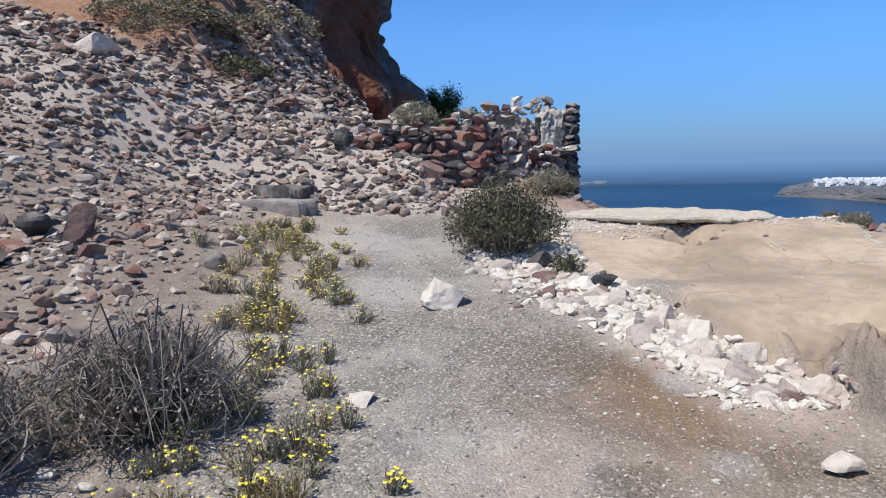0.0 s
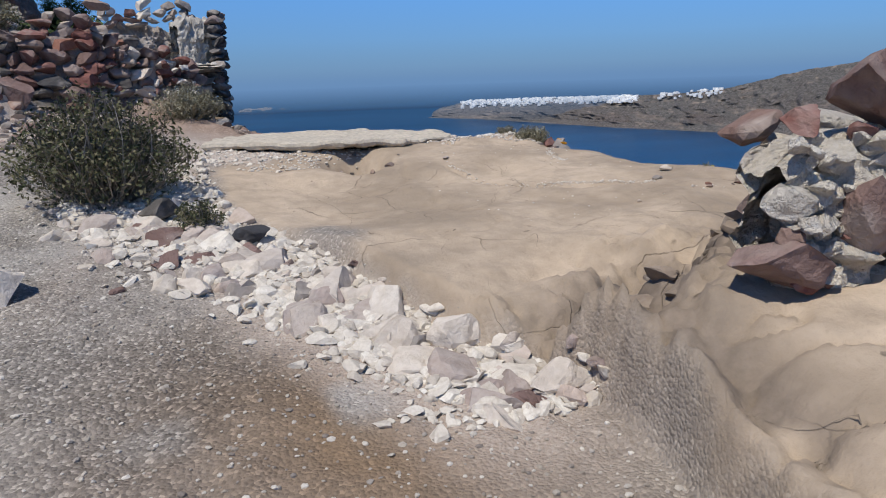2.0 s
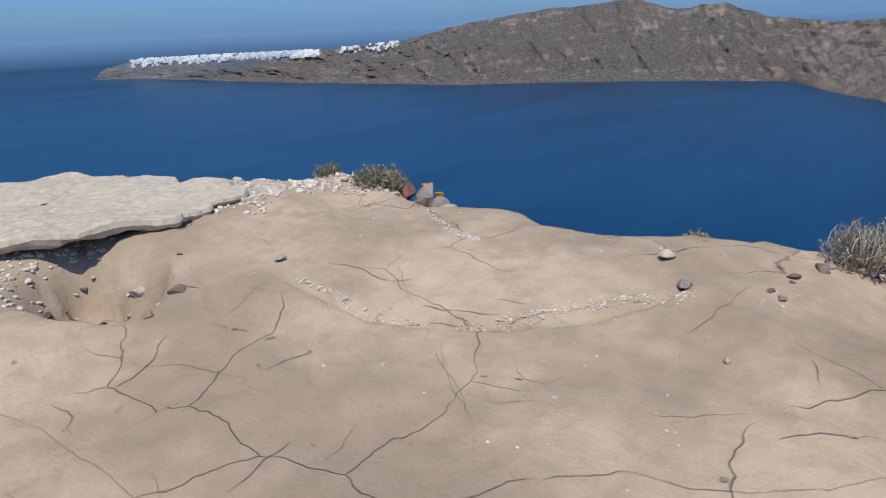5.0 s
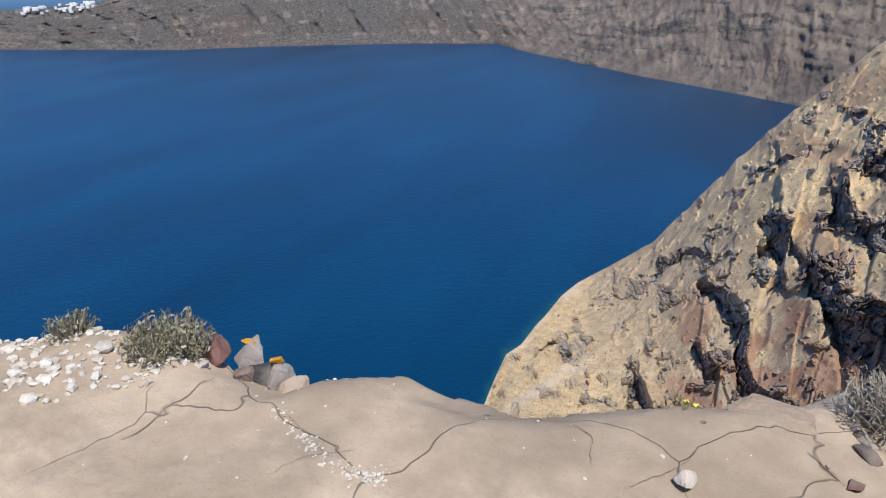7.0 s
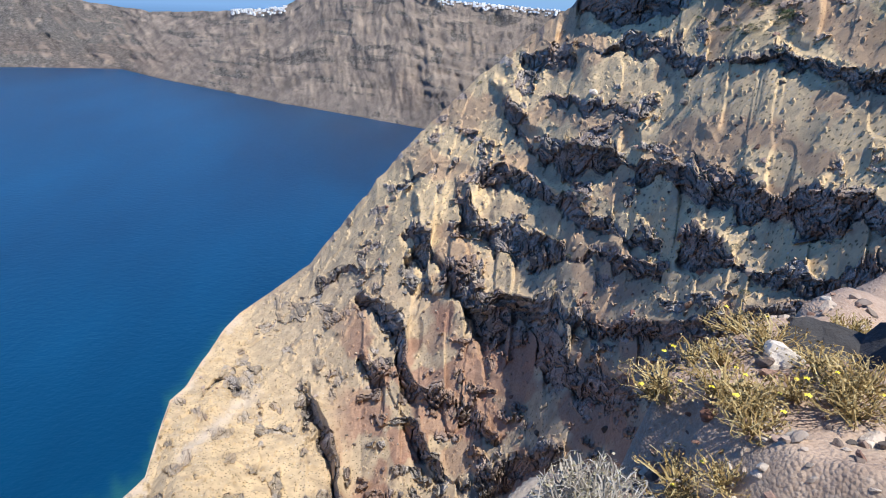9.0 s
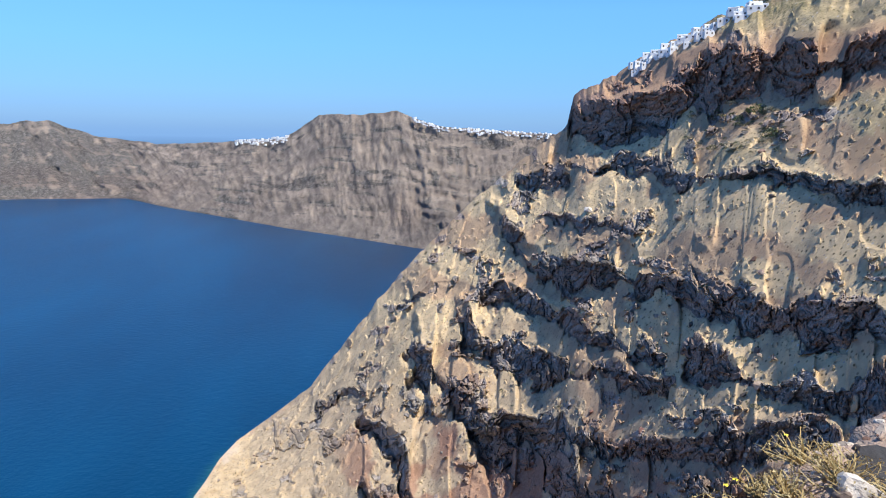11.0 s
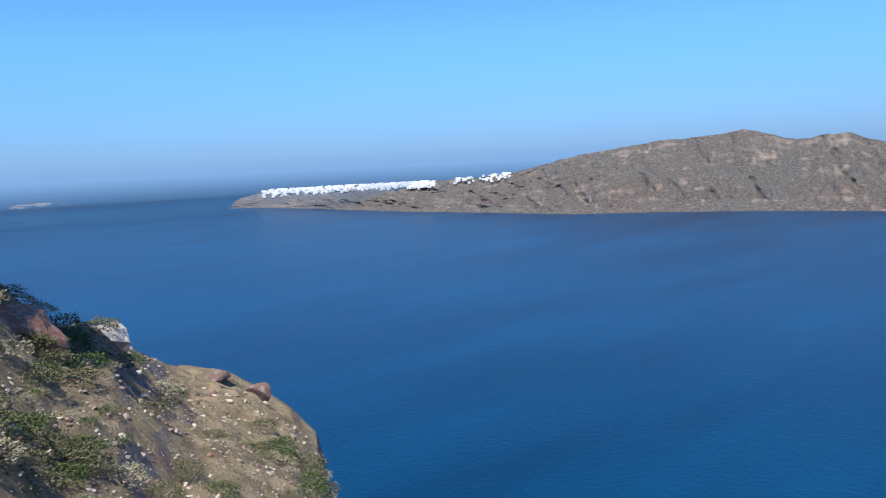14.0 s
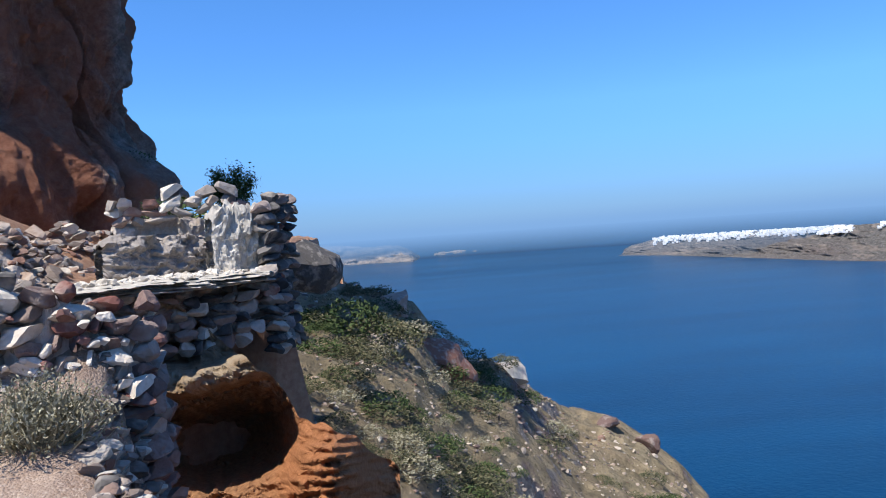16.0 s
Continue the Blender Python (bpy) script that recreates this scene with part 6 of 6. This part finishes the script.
for k in range(300):
    b = g.uniform(-8, 30) if k % 2 else g.uniform(-6, 12)
    r = 10 + 40 * g.uniform() ** 1.1
    p = slope_spots([b], [r])[0]
    s = g.uniform(0.3, 0.95) * (0.4 + r / 40)
    bush("scrub_bush", tuple(p), (s, s, s * 0.6), int(g.choice([0, 1, 0, 4, 2])), "low grey-green scrub bush on the headland slope")
p = slope_spots([1.6], [27])[0]
for dx, dz, s in ((0, 0, 1.5), (1.1, -0.3, 1.2), (-1.2, 0.1, 1.1), (2.0, -0.6, 0.9)):
    bush("green_bush", (p[0] + dx, p[1], p[2] + dz + 0.3), (s, s, s * 0.85), 2 if dx < 1 else 4, "dark green mastic bush on the slope crest")


def small_tree(at, height, seed):
    tree = empty("small_tree", at)
    tagged(tree, "small dark green tree behind the ruin", "tree")
    V, F = [], []
    g = np.random.default_rng(seed)
    ends = []
    for k in range(7):
        a = g.uniform(0, 6.28)
        tip = np.array([math.cos(a) * 0.28, math.sin(a) * 0.28, g.uniform(0.5, 0.95)]) * height * (0.3 if k == 0 else 1)
        if k == 0:
            tip = np.array([0, 0, height * 0.6])
        i = len(V)
        for s, w in ((0, 0.05), (0.5, 0.03), (1, 0.01)):
            for j in range(5):
                V.append(tip * s + height * w * np.array([math.cos(j * 1.257), math.sin(j * 1.257), 0]))
        for q in range(2):
            for j in range(5):
                F.append((i + q * 5 + j, i + q * 5 + (j + 1) % 5, i + q * 5 + 5 + (j + 1) % 5, i + q * 5 + 5 + j))
        ends.append(tip)
    mesh_object("trunk", V, F, TWIG, tree)
    LV, LF = [], []
    for _ in range(9000):
        c = ends[g.integers(len(ends))] * g.uniform(0.55, 1.05) + g.normal(0, 0.065, 3) * height
        d, u = g.normal(size=3) * 0.013 * height, g.normal(size=3) * 0.006 * height
        i = len(LV)
        LV += [c - d, c + u, c + d, c - u]
        LF.append((i, i + 1, i + 2, i + 3))
    mesh_object("crown", LV, LF, GREENLEAF, tree)


# the shoulder's shade is put into its dark stone colour
tagged(stone("rock_shoulder", (-1.6, 42.0, -0.6), (3.6, 3.4, 4.6), (0, 0, 20), 5, STONE_DARK), "rock shoulder beside the crag, shade put into its dark colour", "rock")
small_tree((-0.7, 42.4, 2.9), 3.1, 3)
bush("green_bush", (-2.5, 31.8, 4.4), (0.8, 0.8, 0.75), 2, "dark green bush clinging to the crag")
bush("green_bush", (0.6, 22.0, 2.0), (1.2, 1.0, 0.9), 2, "dark green bush at the foot of the crag")
for k in range(90):
    x, y = g.uniform(-11, -3.5), g.uniform(13.2, 20)
    s = g.uniform(0.25, 0.75)
    bush("hillside_bush", at_ground(x, y), (s, s, s * 0.6), int(g.choice([0, 1, 3, 4])), "low scrub bush on the red slope under the crag")
shrub("pale_bush", at_ground(1.75, 11.25, -0.05), 0.95, 0.5, 420, 10, 0.022, DRYLEAF, DRYLEAF, "pale grey-green bush below the broken wall", "bush", seed=120)

# ---- scrub, boulders and houses on the great cliff ----
count = 0
while count < 240:
    b_, e_ = g.uniform(84, 121), g.uniform(-34, 2)
    p, hard = cliff_spot(b_, e_)
    above = cliff_spot(b_, e_ + 1.2)[1]
    if e_ > curve(b_, *CALDERA_TOP) - 1.5 or hard > 0.3 or (above < 0.4 and g.uniform() < 0.75):
        continue
    q = 0.5 + 1.3 * g.beta(1.3, 3.0)
    ob = new("lava_block", rock_mesh(count % 14, LAVA_PIECE))
    ob.matrix_basis = Matrix.LocRotScale(p + np.array([0, 0, 0.1 * q]), Euler(g.uniform(-0.5, 0.5, 3) + np.array([0, 0, count])), (q * g.uniform(0.9, 1.5), q, q * g.uniform(0.7, 1.1)))
    ob.parent = CLIFF_OBJECT
    count += 1
for k in range(230):
    b_, e_ = (g.uniform(112, 122), g.uniform(-1.2, 3.0)) if k < 110 else (g.uniform(92, 121), g.uniform(-22, 4))
    p, hard = cliff_spot(b_, min(e_, float(curve(b_, *CALDERA_TOP)) - 0.5))
    q = g.uniform(0.6, 1.6) * (1.9 if k < 12 else 1)
    bush("cliff_bush", tuple(p), (q, q, q * 0.7), int(g.choice([0, 1, 2, 4, 3] if k < 110 else [0, 1, 3])), "scrub bush growing on the great cliff")
for b_, e_, q in ((119.3, 2.2, 4.2), (120.4, 0.1, 3.6), (118.2, 1.6, 2.6)):
    bush("green_bush", tuple(cliff_spot(b_, e_)[0]), (q, q, q * 0.85), 2, "large green bush on a shelf of the great cliff")
for k in range(90):
    b_ = g.uniform(76, 121)
    p, hard = cliff_spot(b_, g.uniform(-30, float(curve(b_, *CALDERA_TOP)) - 0.5))
    q = g.uniform(0.6, 1.7)
    tagged(stone("cliff_boulder", tuple(p + np.array([0, 0, q * 0.2])), (q, q * 0.8, q * 0.7), (0, 0, 40 * k), k, STONE_MIX if k % 3 else STONE_TUFF), "fallen boulder resting on the great cliff", "boulder", "boulders on the cliff")
for b_, e_, q, m in ((107.7, -5.6, 2.6, STONE_PALE), (114.4, -5.9, 2.4, LAVA_PIECE), (113.0, 0.3, 1.8, STONE_RED)):
    p, hard = cliff_spot(b_, e_)
    tagged(stone("cliff_boulder", tuple(p + np.array([0, 0, q * 0.3])), (q, q * 0.8, q * 0.7), (0, 10, 30), int(q * 3), m), "large fallen boulder on the scree of the great cliff", "boulder", "boulders on the cliff")


def house(at, w, d, h, turn, seed):
    home = empty("white_house", at)
    home.rotation_euler = (0, 0, turn)
    tagged(home, "whitewashed cube house on the cliff top", "house", "houses on the cliff top")
    bm = bmesh.new()
    bmesh.ops.create_cube(bm, size=1.0, matrix=Matrix.LocRotScale((0, 0, h / 2 - 0.8), None, (w, d, h + 1.6)))
    bmesh.ops.bevel(bm, geom=bm.edges[:], offset=0.15, segments=1, affect="EDGES")
    me = bpy.data.meshes.new("wall")
    bm.to_mesh(me)
    bm.free()
    me.materials.append(WHITEWASH)
    o = new("wall", me)
    o.parent = home
    for q in (-0.25, 0.25):
        bm = bmesh.new()
        bmesh.ops.create_cube(bm, size=1.0, matrix=Matrix.LocRotScale((q * w, -d / 2, h * 0.45), None, (w * 0.14, 0.1, h * 0.35)))
        me = bpy.data.meshes.new("window")
        bm.to_mesh(me)
        bm.free()
        me.materials.append(STONE_DARK)
        o = new("window", me)
        o.parent = home


for k in range(46):
    b = 110.5 + 9 * (k / 46) + g.uniform(-0.3, 0.3)
    p = cliff_spot(b, float(curve(b, *CALDERA_TOP)) - 0.9 * g.uniform())[0]
    house((p[0], p[1], p[2] - 0.5), g.uniform(3, 6.5), g.uniform(3, 5), g.uniform(1.6, 2.8), -radians(b) + math.pi / 2 * 0 + g.uniform(-0.3, 0.3), k)
